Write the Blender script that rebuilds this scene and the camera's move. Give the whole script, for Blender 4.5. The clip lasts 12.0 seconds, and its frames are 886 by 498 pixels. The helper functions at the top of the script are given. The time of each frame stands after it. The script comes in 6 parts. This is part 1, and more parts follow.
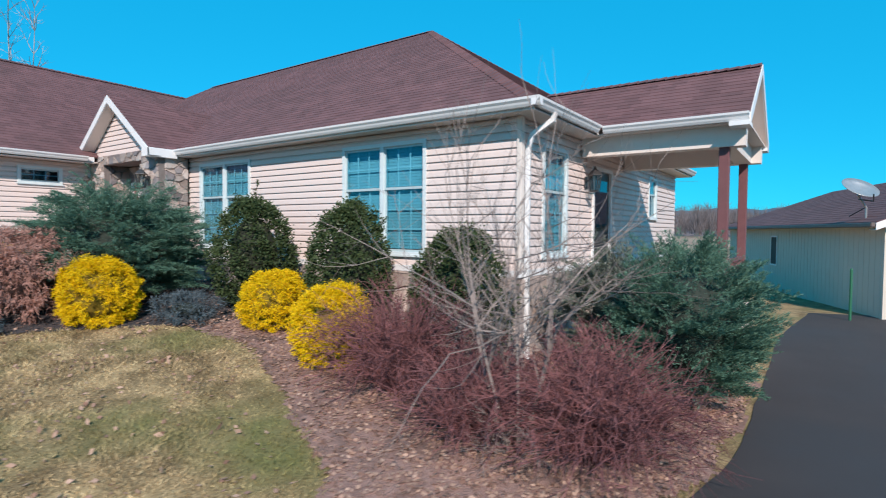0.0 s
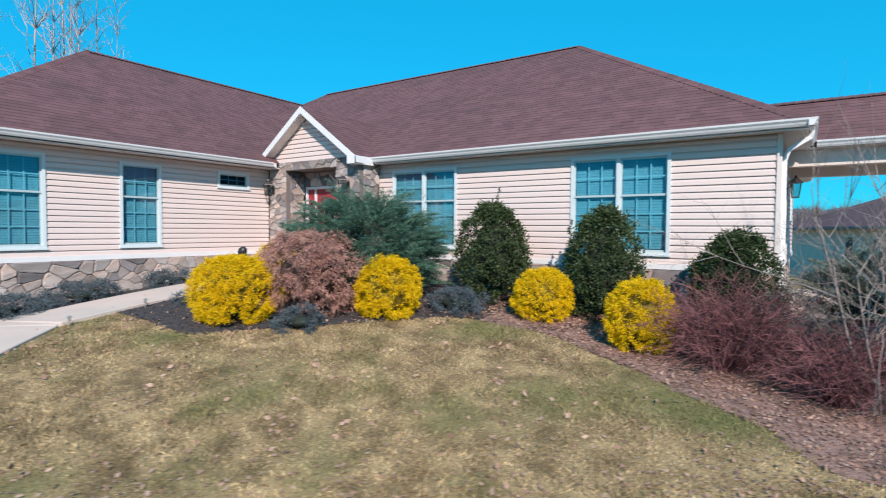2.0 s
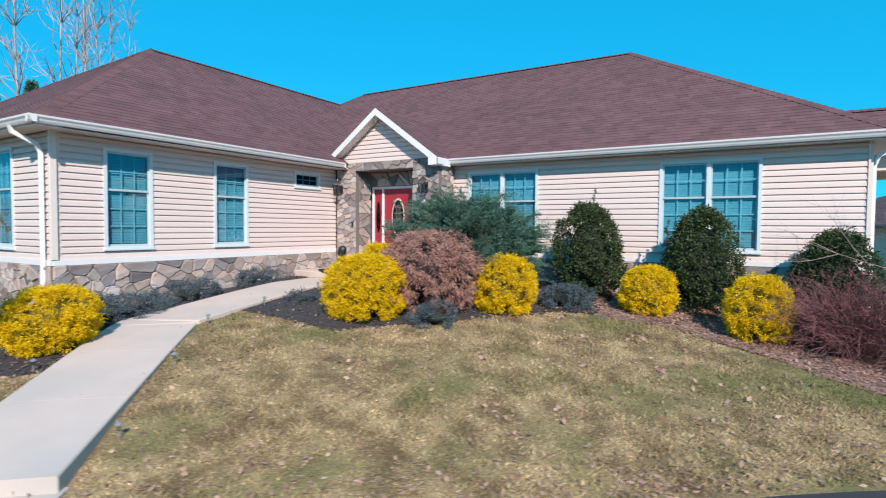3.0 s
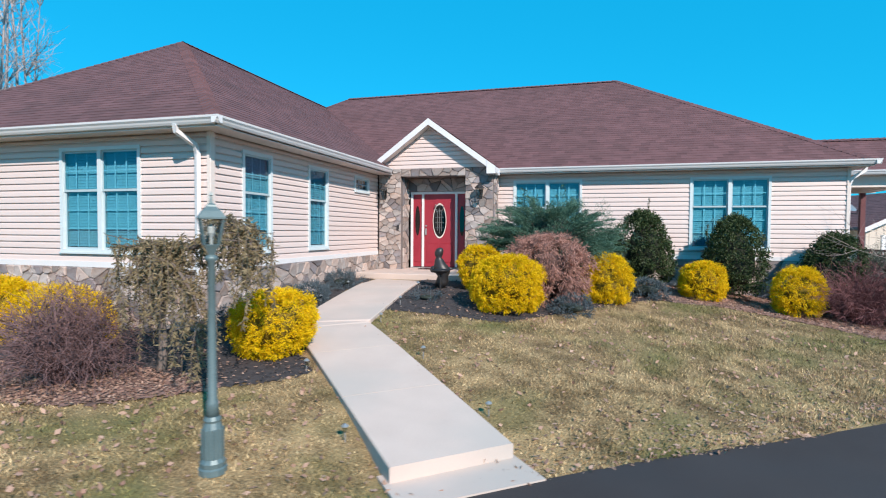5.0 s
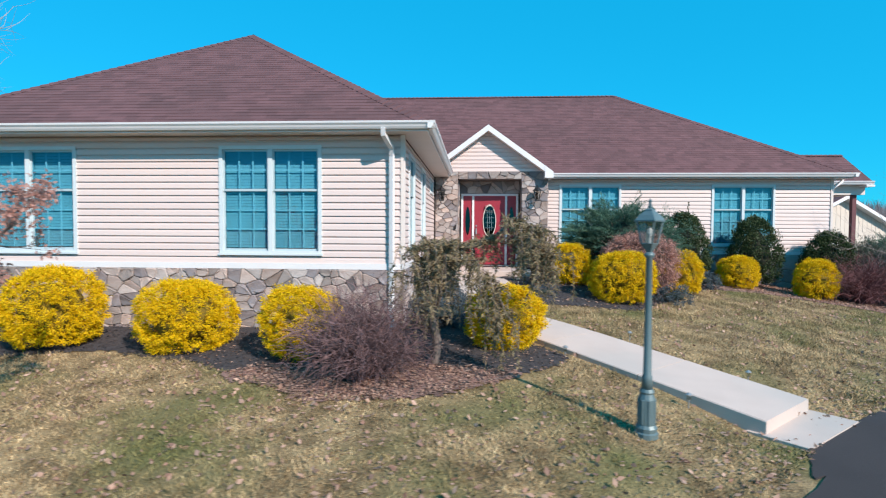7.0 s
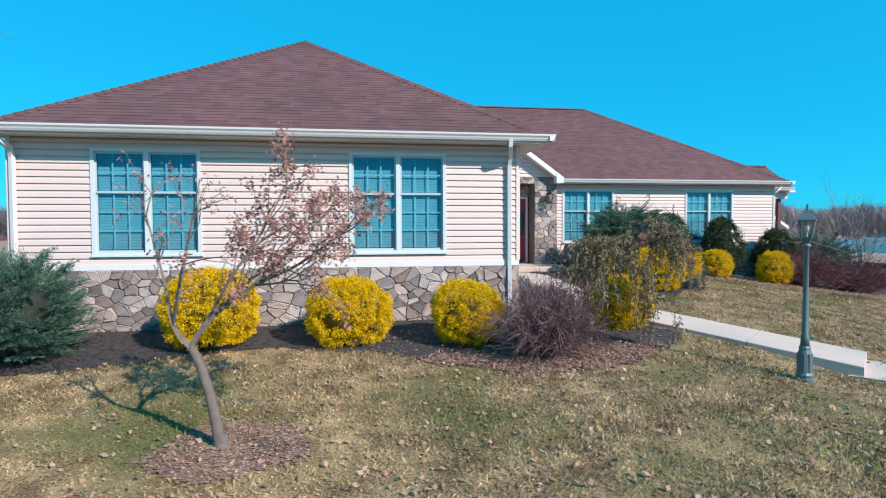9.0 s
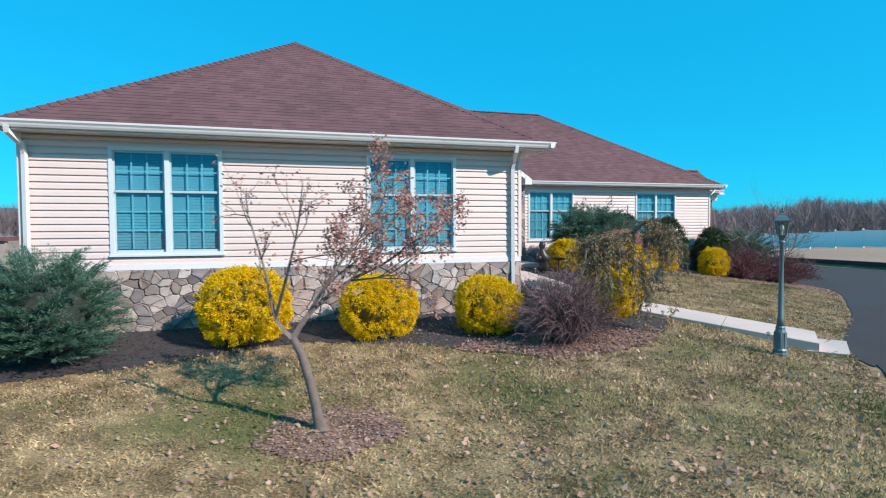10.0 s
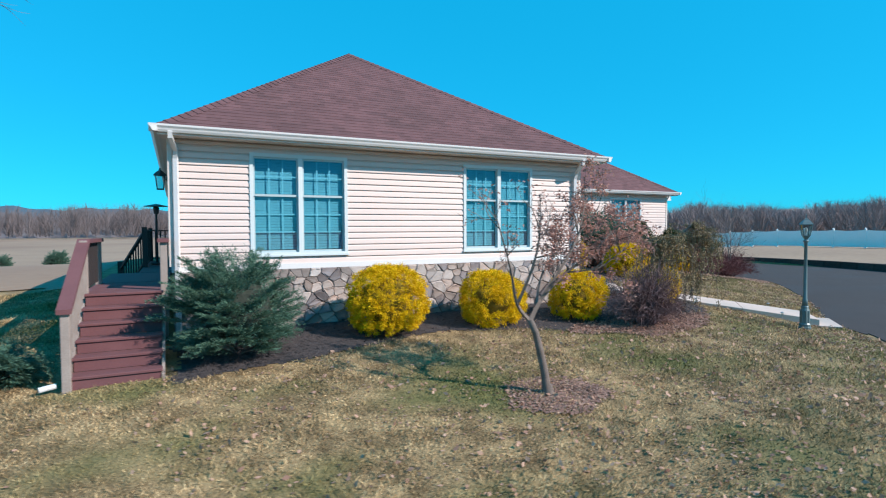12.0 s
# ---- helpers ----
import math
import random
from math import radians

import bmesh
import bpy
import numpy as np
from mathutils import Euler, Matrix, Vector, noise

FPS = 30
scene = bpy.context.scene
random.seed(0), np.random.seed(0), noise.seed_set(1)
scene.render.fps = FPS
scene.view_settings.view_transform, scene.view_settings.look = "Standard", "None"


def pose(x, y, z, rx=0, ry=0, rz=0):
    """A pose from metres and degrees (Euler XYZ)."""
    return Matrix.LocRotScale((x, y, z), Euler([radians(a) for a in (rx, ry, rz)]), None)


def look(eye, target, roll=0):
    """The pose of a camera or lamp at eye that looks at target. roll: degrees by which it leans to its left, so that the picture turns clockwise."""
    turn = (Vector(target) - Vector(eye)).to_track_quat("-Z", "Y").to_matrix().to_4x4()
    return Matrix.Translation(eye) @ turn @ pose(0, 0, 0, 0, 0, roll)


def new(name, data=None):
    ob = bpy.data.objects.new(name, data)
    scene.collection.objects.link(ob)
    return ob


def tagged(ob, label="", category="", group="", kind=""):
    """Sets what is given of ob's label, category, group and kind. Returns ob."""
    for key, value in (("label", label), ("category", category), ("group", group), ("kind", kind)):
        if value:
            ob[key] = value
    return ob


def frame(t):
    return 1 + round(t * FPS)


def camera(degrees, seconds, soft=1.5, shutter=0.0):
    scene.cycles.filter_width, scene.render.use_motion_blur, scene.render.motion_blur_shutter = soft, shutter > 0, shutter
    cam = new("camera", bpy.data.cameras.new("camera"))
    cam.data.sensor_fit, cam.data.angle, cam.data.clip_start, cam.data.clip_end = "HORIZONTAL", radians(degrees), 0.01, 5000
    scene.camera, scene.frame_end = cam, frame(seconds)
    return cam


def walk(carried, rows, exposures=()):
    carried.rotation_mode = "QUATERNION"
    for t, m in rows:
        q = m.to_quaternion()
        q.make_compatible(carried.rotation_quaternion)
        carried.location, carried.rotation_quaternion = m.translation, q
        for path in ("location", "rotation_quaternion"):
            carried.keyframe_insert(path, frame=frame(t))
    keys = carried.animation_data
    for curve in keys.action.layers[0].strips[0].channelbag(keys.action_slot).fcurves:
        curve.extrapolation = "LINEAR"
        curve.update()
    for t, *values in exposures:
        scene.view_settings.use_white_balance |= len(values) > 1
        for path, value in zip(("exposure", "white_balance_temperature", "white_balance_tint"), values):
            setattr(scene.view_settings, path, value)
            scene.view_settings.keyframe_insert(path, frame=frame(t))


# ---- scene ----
cam = camera(79.1, 12.0, soft=1.1, shutter=0.4)
PATH = [
    (0, (-0.098, 0.060, 1.895), (-1.248, 1.695, 1.825), 0.45),
    (0.5, (-0.649, -0.755, 1.904), (-1.791, 0.885, 1.822), 0.45),
    (1, (-1.421, -1.546, 1.911), (-2.558, 0.098, 1.838), 0.45),
    (1.5, (-2.208, -2.363, 1.914), (-3.347, -0.720, 1.842), 0.45),
    (2, (-3.093, -3.273, 1.917), (-4.217, -1.621, 1.844), 0.45),
    (2.5, (-4.040, -4.166, 1.923), (-5.127, -2.489, 1.848), 0.45),
    (3, (-4.980, -5.011, 1.930), (-6.014, -3.301, 1.850), 0.45),
    (3.5, (-5.979, -5.832, 1.923), (-6.953, -4.088, 1.848), 0.45),
    (5.5, (-10.242, -8.525, 1.895), (-10.639, -6.566, 1.826), 0.36),
    (6, (-11.466, -8.939, 1.889), (-11.739, -6.959, 1.818), 0.33),
    (6.5, (-12.710, -9.290, 1.882), (-12.896, -7.299, 1.818), 0.32),
    (7, (-13.855, -9.605, 1.886), (-13.974, -7.610, 1.820), 0.28),
    (9, (-17.864, -10.536, 1.857), (-17.579, -8.557, 1.796), -0.25),
    (9.5, (-18.719, -10.726, 1.865), (-18.285, -8.775, 1.801), -0.28),
    (10, (-19.572, -10.860, 1.879), (-19.018, -8.940, 1.810), -0.33),
    (10.5, (-20.484, -10.939, 1.886), (-19.835, -9.049, 1.820), -0.34),
    (11, (-21.465, -10.937, 1.884), (-20.716, -9.084, 1.821), -0.35),
    (11.5, (-22.492, -10.857, 1.885), (-21.677, -9.032, 1.824), -0.34),
    (12, (-23.570, -10.717, 1.905), (-22.679, -8.927, 1.839), -0.34),
]
walk(cam, [(t, look(eye, target, roll)) for t, eye, target, roll in PATH], [(0, 0.20), (3.5, 0.27), (12, 0.30)])

# ---- world and sun ----
SUN = Vector((0.90, -1.00, 0.93)).normalized()
world = bpy.data.worlds.new("sky")
scene.world = world
world.use_nodes = True
wn, wl = world.node_tree.nodes, world.node_tree.links
sky = wn.new("ShaderNodeTexSky")
sky.sky_type, sky.sun_disc = "NISHITA", False
sky.sun_elevation = math.asin(SUN.z)
sky.sun_rotation = math.atan2(SUN.x, SUN.y)
sky.air_density, sky.dust_density, sky.ozone_density = 1.0, 0.1, 4.0
tint = wn.new("ShaderNodeMix")
tint.data_type, tint.blend_type = "RGBA", "MULTIPLY"
tint.inputs[0].default_value = 1.0
tint.inputs[7].default_value = (0.13, 1.12, 1.32, 1)
wl.new(sky.outputs[0], tint.inputs[6])
# the clear winter air evens the sky out to one deep blue
even = wn.new("ShaderNodeMix")
even.data_type = "RGBA"
even.inputs[0].default_value = 0.60
even.inputs[7].default_value = (0.0, 4.55, 8.3, 1)
wl.new(tint.outputs[2], even.inputs[6])
wl.new(even.outputs[2], wn["Background"].inputs["Color"])
wn["Background"].inputs["Strength"].default_value = 0.099
lamp = bpy.data.lights.new("sun", "SUN")
lamp.energy, lamp.angle, lamp.color = 5.0, radians(0.5), (1.0, 0.865, 0.79)
new("sun", lamp).matrix_world = look(SUN * 50, (0, 0, 0))


# ---- materials ----
def mat(name, a, b, scale=8.0, rough=0.7, bump=0.2, fine=60.0, metal=0.0, c=None, rand=0.0, island=0.0, spread=0.5, dist=0.01, grey=0.0):
    """Two-scale noise between colours a and b (and stains of c), with fine relief."""
    m = bpy.data.materials.new(name)
    m.use_nodes = True
    n, l = m.node_tree.nodes, m.node_tree.links
    p = n["Principled BSDF"]
    co = n.new("ShaderNodeTexCoord")
    n1 = n.new("ShaderNodeTexNoise")
    n1.inputs["Scale"].default_value, n1.inputs["Detail"].default_value = scale, 5
    n2 = n.new("ShaderNodeTexNoise")
    n2.inputs["Scale"].default_value, n2.inputs["Detail"].default_value = fine, 3
    for t in (n1, n2):
        l.new(co.outputs["Object"], t.inputs["Vector"])
    add = n.new("ShaderNodeMath")
    add.operation = "MULTIPLY_ADD"
    add.inputs[1].default_value, add.inputs[2].default_value = 0.5, 0.0
    l.new(n2.outputs[0], add.inputs[0])
    mix0 = n.new("ShaderNodeMath")
    mix0.operation = "MULTIPLY_ADD"
    mix0.inputs[1].default_value = 0.5
    l.new(n1.outputs[0], mix0.inputs[0])
    l.new(add.outputs[0], mix0.inputs[2])
    ramp = n.new("ShaderNodeMapRange")
    ramp.inputs[1].default_value, ramp.inputs[2].default_value = 0.5 - spread * 0.4, 0.5 + spread * 0.4
    l.new(mix0.outputs[0], ramp.inputs[0])
    col = n.new("ShaderNodeMix")
    col.data_type = "RGBA"
    col.inputs[6].default_value, col.inputs[7].default_value = (*a, 1), (*b, 1)
    l.new(ramp.outputs[0], col.inputs[0])
    out = col.outputs[2]
    if c:
        n3 = n.new("ShaderNodeTexNoise")
        n3.inputs["Scale"].default_value, n3.inputs["Detail"].default_value = scale * 0.22, 4
        l.new(co.outputs["Object"], n3.inputs["Vector"])
        r3 = n.new("ShaderNodeMapRange")
        r3.inputs[1].default_value, r3.inputs[2].default_value = 0.48, 0.68
        l.new(n3.outputs[0], r3.inputs[0])
        m3 = n.new("ShaderNodeMix")
        m3.data_type = "RGBA"
        m3.inputs[7].default_value = (*c, 1)
        l.new(r3.outputs[0], m3.inputs[0])
        l.new(out, m3.inputs[6])
        out = m3.outputs[2]
    if rand or island:
        if island:
            src = n.new("ShaderNodeNewGeometry").outputs["Random Per Island"]
        else:
            src = n.new("ShaderNodeObjectInfo").outputs["Random"]
        k = max(rand, island)
        vr = n.new("ShaderNodeMapRange")
        vr.inputs[3].default_value, vr.inputs[4].default_value = 1 - k, 1 + k
        l.new(src, vr.inputs[0])
        hs = n.new("ShaderNodeHueSaturation")
        l.new(vr.outputs[0], hs.inputs["Value"])
        l.new(out, hs.inputs["Color"])
        out = hs.outputs[0]
    if grey:
        src = n.new("ShaderNodeObjectInfo").outputs["Random"]
        many = n.new("ShaderNodeMath")
        many.operation = "MULTIPLY"
        many.inputs[1].default_value = 37.7
        l.new(src, many.inputs[0])
        fr = n.new("ShaderNodeMath")
        fr.operation = "FRACT"
        l.new(many.outputs[0], fr.inputs[0])
        hs2 = n.new("ShaderNodeHueSaturation")
        sr = n.new("ShaderNodeMapRange")
        sr.inputs[3].default_value, sr.inputs[4].default_value = 1 - grey, 1 + grey * 0.6
        l.new(fr.outputs[0], sr.inputs[0])
        l.new(sr.outputs[0], hs2.inputs["Saturation"])
        cool = n.new("ShaderNodeMath")
        cool.operation = "GREATER_THAN"
        cool.inputs[1].default_value = 0.74
        l.new(fr.outputs[0], cool.inputs[0])
        blue = n.new("ShaderNodeMix")
        blue.data_type, blue.blend_type = "RGBA", "MULTIPLY"
        blue.inputs[7].default_value = (0.60, 0.68, 0.78, 1)
        l.new(cool.outputs[0], blue.inputs[0])
        l.new(out, blue.inputs[6])
        out = blue.outputs[2]
        l.new(out, hs2.inputs["Color"])
        out = hs2.outputs[0]
    l.new(out, p.inputs["Base Color"])
    p.inputs["Roughness"].default_value, p.inputs["Metallic"].default_value = rough, metal
    if bump:
        bp = n.new("ShaderNodeBump")
        bp.inputs["Strength"].default_value, bp.inputs["Distance"].default_value = bump, dist
        l.new(mix0.outputs[0], bp.inputs["Height"])
        l.new(bp.outputs[0], p.inputs["Normal"])
    return m


def leafy(name, a, b, trans=0.3, rough=0.6):
    """Thin leaves: colour varies from leaf to leaf, a little light comes through."""
    m = bpy.data.materials.new(name)
    m.use_nodes = True
    n, l = m.node_tree.nodes, m.node_tree.links
    p = n["Principled BSDF"]
    g = n.new("ShaderNodeNewGeometry")
    co = n.new("ShaderNodeTexCoord")
    no = n.new("ShaderNodeTexNoise")
    no.inputs["Scale"].default_value = 4.0
    l.new(co.outputs["Object"], no.inputs["Vector"])
    ad = n.new("ShaderNodeMath")
    ad.operation = "MULTIPLY_ADD"
    ad.inputs[1].default_value = 0.6
    l.new(g.outputs["Random Per Island"], ad.inputs[0])
    sc = n.new("ShaderNodeMath")
    sc.operation = "MULTIPLY"
    sc.inputs[1].default_value = 0.4
    l.new(no.outputs[0], sc.inputs[0])
    l.new(sc.outputs[0], ad.inputs[2])
    col = n.new("ShaderNodeMix")
    col.data_type = "RGBA"
    col.inputs[6].default_value, col.inputs[7].default_value = (*a, 1), (*b, 1)
    l.new(ad.outputs[0], col.inputs[0])
    l.new(col.outputs[2], p.inputs["Base Color"])
    p.inputs["Roughness"].default_value = rough
    p.inputs["Specular IOR Level"].default_value = 0.22
    tr = n.new("ShaderNodeBsdfTranslucent")
    l.new(col.outputs[2], tr.inputs["Color"])
    mx = n.new("ShaderNodeMixShader")
    mx.inputs[0].default_value = trans
    l.new(p.outputs[0], mx.inputs[1])
    l.new(tr.outputs[0], mx.inputs[2])
    l.new(mx.outputs[0], n["Material Output"].inputs["Surface"])
    return m


def glass(name, tint, gloss):
    m = bpy.data.materials.new(name)
    m.use_nodes = True
    n, l = m.node_tree.nodes, m.node_tree.links
    tr = n.new("ShaderNodeBsdfTransparent")
    tr.inputs[0].default_value = (*tint, 1)
    gl = n.new("ShaderNodeBsdfGlossy")
    gl.inputs["Roughness"].default_value = 0.02
    fr = n.new("ShaderNodeLayerWeight")
    fr.inputs[0].default_value = 0.5
    po = n.new("ShaderNodeMath")
    po.operation = "POWER"
    po.inputs[1].default_value = 4.0
    l.new(fr.outputs["Facing"], po.inputs[0])
    ma = n.new("ShaderNodeMath")
    ma.operation = "MULTIPLY_ADD"
    ma.inputs[1].default_value, ma.inputs[2].default_value = 0.8, gloss
    l.new(po.outputs[0], ma.inputs[0])
    mx = n.new("ShaderNodeMixShader")
    l.new(ma.outputs[0], mx.inputs[0])
    l.new(tr.outputs[0], mx.inputs[1])
    l.new(gl.outputs[0], mx.inputs[2])
    l.new(mx.outputs[0], n["Material Output"].inputs["Surface"])
    return m


def shingle_mat(name, along_x):
    """Asphalt shingle tabs: cells along the course with their own tone, granules."""
    m = mat(name, (0.100, 0.047, 0.050), (0.160, 0.079, 0.082), 3.0, 0.92, 0.3, 240.0, c=(0.110, 0.055, 0.057), spread=0.7)
    n, l = m.node_tree.nodes, m.node_tree.links
    p = n["Principled BSDF"]
    old = p.inputs["Base Color"].links[0].from_socket
    co = n.new("ShaderNodeTexCoord")
    mp = n.new("ShaderNodeMapping")
    mp.inputs["Scale"].default_value = (4.2, 0, 7.5 / 0.66) if along_x else (0, 4.2, 7.5 / 0.66)
    l.new(co.outputs["Object"], mp.inputs["Vector"])
    sx = n.new("ShaderNodeSeparateXYZ")
    l.new(mp.outputs[0], sx.inputs[0])
    fl = n.new("ShaderNodeMath")
    fl.operation = "FLOOR"
    l.new(sx.outputs["Z"], fl.inputs[0])
    off = n.new("ShaderNodeMath")
    off.operation = "MULTIPLY_ADD"
    off.inputs[1].default_value = 0.37
    l.new(fl.outputs[0], off.inputs[0])
    l.new(sx.outputs["X" if along_x else "Y"], off.inputs[2])
    fu = n.new("ShaderNodeMath")
    fu.operation = "FLOOR"
    l.new(off.outputs[0], fu.inputs[0])
    cb = n.new("ShaderNodeCombineXYZ")
    l.new(fu.outputs[0], cb.inputs[0])
    l.new(fl.outputs[0], cb.inputs[1])
    wh = n.new("ShaderNodeTexWhiteNoise")
    l.new(cb.outputs[0], wh.inputs["Vector"])
    mr = n.new("ShaderNodeMapRange")
    mr.inputs[3].default_value, mr.inputs[4].default_value = 0.84, 1.17
    l.new(wh.outputs["Value"], mr.inputs[0])
    hs = n.new("ShaderNodeHueSaturation")
    l.new(mr.outputs[0], hs.inputs["Value"])
    l.new(old, hs.inputs["Color"])
    l.new(hs.outputs[0], p.inputs["Base Color"])
    return m


M_SIDING = mat("vinyl_siding", (0.62, 0.52, 0.485), (0.68, 0.575, 0.54), 1.5, 0.5, 0.06, 40.0, c=(0.60, 0.51, 0.47), rand=0.02)
M_WHITE = mat("white_vinyl", (0.66, 0.67, 0.68), (0.74, 0.74, 0.74), 3.0, 0.4, 0.04, 60.0)
M_FRAME = mat("window_vinyl", (0.54, 0.62, 0.64), (0.61, 0.68, 0.70), 3.0, 0.4, 0.04, 60.0)
M_SOFFIT = mat("soffit", (0.66, 0.585, 0.535), (0.70, 0.63, 0.58), 3.0, 0.6, 0.05, 50.0)
M_SHX = shingle_mat("roof_shingles", True)
M_SHY = shingle_mat("roof_shingles_side", False)
M_STONE = mat("field_stone", (0.23, 0.175, 0.15), (0.44, 0.35, 0.305), 7.0, 0.85, 1.0, 38.0, c=(0.36, 0.32, 0.30), rand=0.42, spread=0.7, grey=0.55)
M_MORTAR = mat("mortar", (0.13, 0.112, 0.105), (0.22, 0.19, 0.178), 9.0, 0.95, 0.4, 90.0)
M_GLASS = glass("window_glass", (0.36, 0.68, 0.78), 0.07)
M_GRILLE = mat("white_grille", (0.84, 0.86, 0.86), (0.90, 0.91, 0.91), 3.0, 0.5, 0.0, 60.0)
# frame vinyl again, darkened: the sashes' shade is put into the colour
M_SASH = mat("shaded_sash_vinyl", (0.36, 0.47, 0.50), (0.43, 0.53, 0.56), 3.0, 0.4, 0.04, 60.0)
M_BLIND = mat("blind", (0.52, 0.59, 0.60), (0.66, 0.73, 0.74), 2.0, 0.8, 0.05, 30.0)
M_DARK = mat("room_dark", (0.05, 0.05, 0.05), (0.08, 0.08, 0.08), 2.0, 0.9, 0.0)
M_DOOR = mat("red_door_paint", (0.27, 0.020, 0.036), (0.34, 0.030, 0.048), 3.0, 0.4, 0.05, 50.0)
M_CONC = mat("concrete", (0.49, 0.395, 0.345), (0.61, 0.505, 0.445), 2.2, 0.9, 0.25, 130.0, c=(0.46, 0.41, 0.37), spread=0.7)
M_ASPH = mat("asphalt", (0.026, 0.021, 0.022), (0.045, 0.038, 0.039), 1.2, 0.9, 0.5, 220.0, c=(0.032, 0.034, 0.04))
M_LAWN = mat("dormant_lawn", (0.115, 0.074, 0.032), (0.38, 0.27, 0.135), 2.6, 0.95, 0.8, 45.0, c=(0.132, 0.128, 0.042), dist=0.04, spread=0.26)
M_MULCH = mat("dark_mulch", (0.022, 0.020, 0.023), (0.090, 0.078, 0.080), 14.0, 0.95, 1.0, 90.0, dist=0.04)
M_LITTER = mat("leaf_litter", (0.19, 0.105, 0.085), (0.38, 0.235, 0.195), 12.0, 0.95, 1.0, 80.0, c=(0.14, 0.085, 0.07), dist=0.04)
M_POST = mat("red_brown_paint", (0.125, 0.050, 0.056), (0.17, 0.072, 0.077), 4.0, 0.85, 0.15, 60.0)
M_LAMPGREEN = mat("green_metal_paint", (0.095, 0.148, 0.156), (0.145, 0.205, 0.213), 5.0, 0.45, 0.1, 80.0, metal=0.2)
M_BLACK = mat("black_metal", (0.012, 0.012, 0.014), (0.03, 0.03, 0.032), 8.0, 0.45, 0.1, 80.0)
M_TIMBER = mat("dark_timber", (0.03, 0.024, 0.022), (0.06, 0.048, 0.042), 6.0, 0.9, 0.5, 60.0, rand=0.2)
M_CREAM = mat("cream_siding", (0.56, 0.50, 0.43), (0.62, 0.56, 0.48), 2.0, 0.7, 0.1, 50.0)
M_BROWN = mat("brown_metal", (0.10, 0.075, 0.07), (0.14, 0.11, 0.10), 4.0, 0.5, 0.05, 60.0)
M_STAKE = mat("green_stake", (0.01, 0.10, 0.05), (0.015, 0.14, 0.07), 4.0, 0.6, 0.05, 60.0)
M_GREYWOOD = mat("weathered_grey_wood", (0.24, 0.20, 0.18), (0.36, 0.31, 0.28), 7.0, 0.9, 0.4, 70.0)
M_BLACKWOOD = mat("dark_stained_wood", (0.022, 0.017, 0.017), (0.04, 0.03, 0.03), 7.0, 0.7, 0.3, 70.0)
M_FENCE = mat("white_fence_vinyl", (0.84, 0.82, 0.80), (0.90, 0.88, 0.86), 2.0, 0.5, 0.05, 40.0)
M_FIELD = mat("tan_field", (0.26, 0.175, 0.12), (0.38, 0.27, 0.185), 0.08, 0.95, 0.3, 3.0, c=(0.24, 0.15, 0.105))
M_WOODS = mat("bare_woods", (0.24, 0.19, 0.195), (0.36, 0.295, 0.29), 0.03, 0.95, 0.0, 0.5, island=0.12)
M_WOODBANK = mat("woods_backing", (0.21, 0.17, 0.175), (0.33, 0.27, 0.265), 0.06, 0.95, 0.3, 0.5, c=(0.27, 0.22, 0.20))
M_WOODSFAR = mat("bare_woods_far", (0.115, 0.10, 0.105), (0.19, 0.165, 0.17), 0.03, 0.95, 0.0, 0.5, island=0.12)
# hill colour turned blue to carry the haze of distance
M_HILL = mat("hazed_hills", (0.055, 0.10, 0.14), (0.075, 0.125, 0.165), 0.01, 0.95, 0.0, 0.05)
M_GRASS = mat("grass_blades", (0.17, 0.118, 0.054), (0.56, 0.42, 0.235), 2.6, 0.9, 0.0, 60.0, c=(0.150, 0.148, 0.048), island=0.55, spread=0.26)
M_GALV = mat("grey_metal", (0.35, 0.36, 0.37), (0.5, 0.5, 0.5), 8.0, 0.35, 0.1, 80.0, metal=0.6)


# ---- mesh helpers ----
def box(bm, x0, y0, z0, x1, y1, z1, bevel=0.0):
    r = bmesh.ops.create_cube(bm, size=1.0, matrix=Matrix.Translation(((x0 + x1) / 2, (y0 + y1) / 2, (z0 + z1) / 2)) @ Matrix.Diagonal((abs(x1 - x0), abs(y1 - y0), abs(z1 - z0), 1)))
    if bevel:
        es = list({e for v in r["verts"] for e in v.link_edges})
        bmesh.ops.bevel(bm, geom=es, offset=bevel, segments=1, affect="EDGES", profile=0.5)
    return r["verts"]


def made(*boxes, bevel=0.0):
    bm = bmesh.new()
    for b in boxes:
        box(bm, *b, bevel=bevel)
    return bm


def prism(points, axis, a, b):
    """A polygon in the plane across an axis, drawn out from a to b along it."""
    bm = bmesh.new()
    put = {"x": lambda p, s: (s, p[0], p[1]), "y": lambda p, s: (p[0], s, p[1]), "z": lambda p, s: (p[0], p[1], s)}[axis]
    lo, hi = [bm.verts.new(put(p, a)) for p in points], [bm.verts.new(put(p, b)) for p in points]
    bm.faces.new(lo)
    bm.faces.new(hi[::-1])
    for i in range(len(points)):
        j = (i + 1) % len(points)
        bm.faces.new((lo[j], lo[i], hi[i], hi[j]))
    bmesh.ops.recalc_face_normals(bm, faces=bm.faces)
    return bm


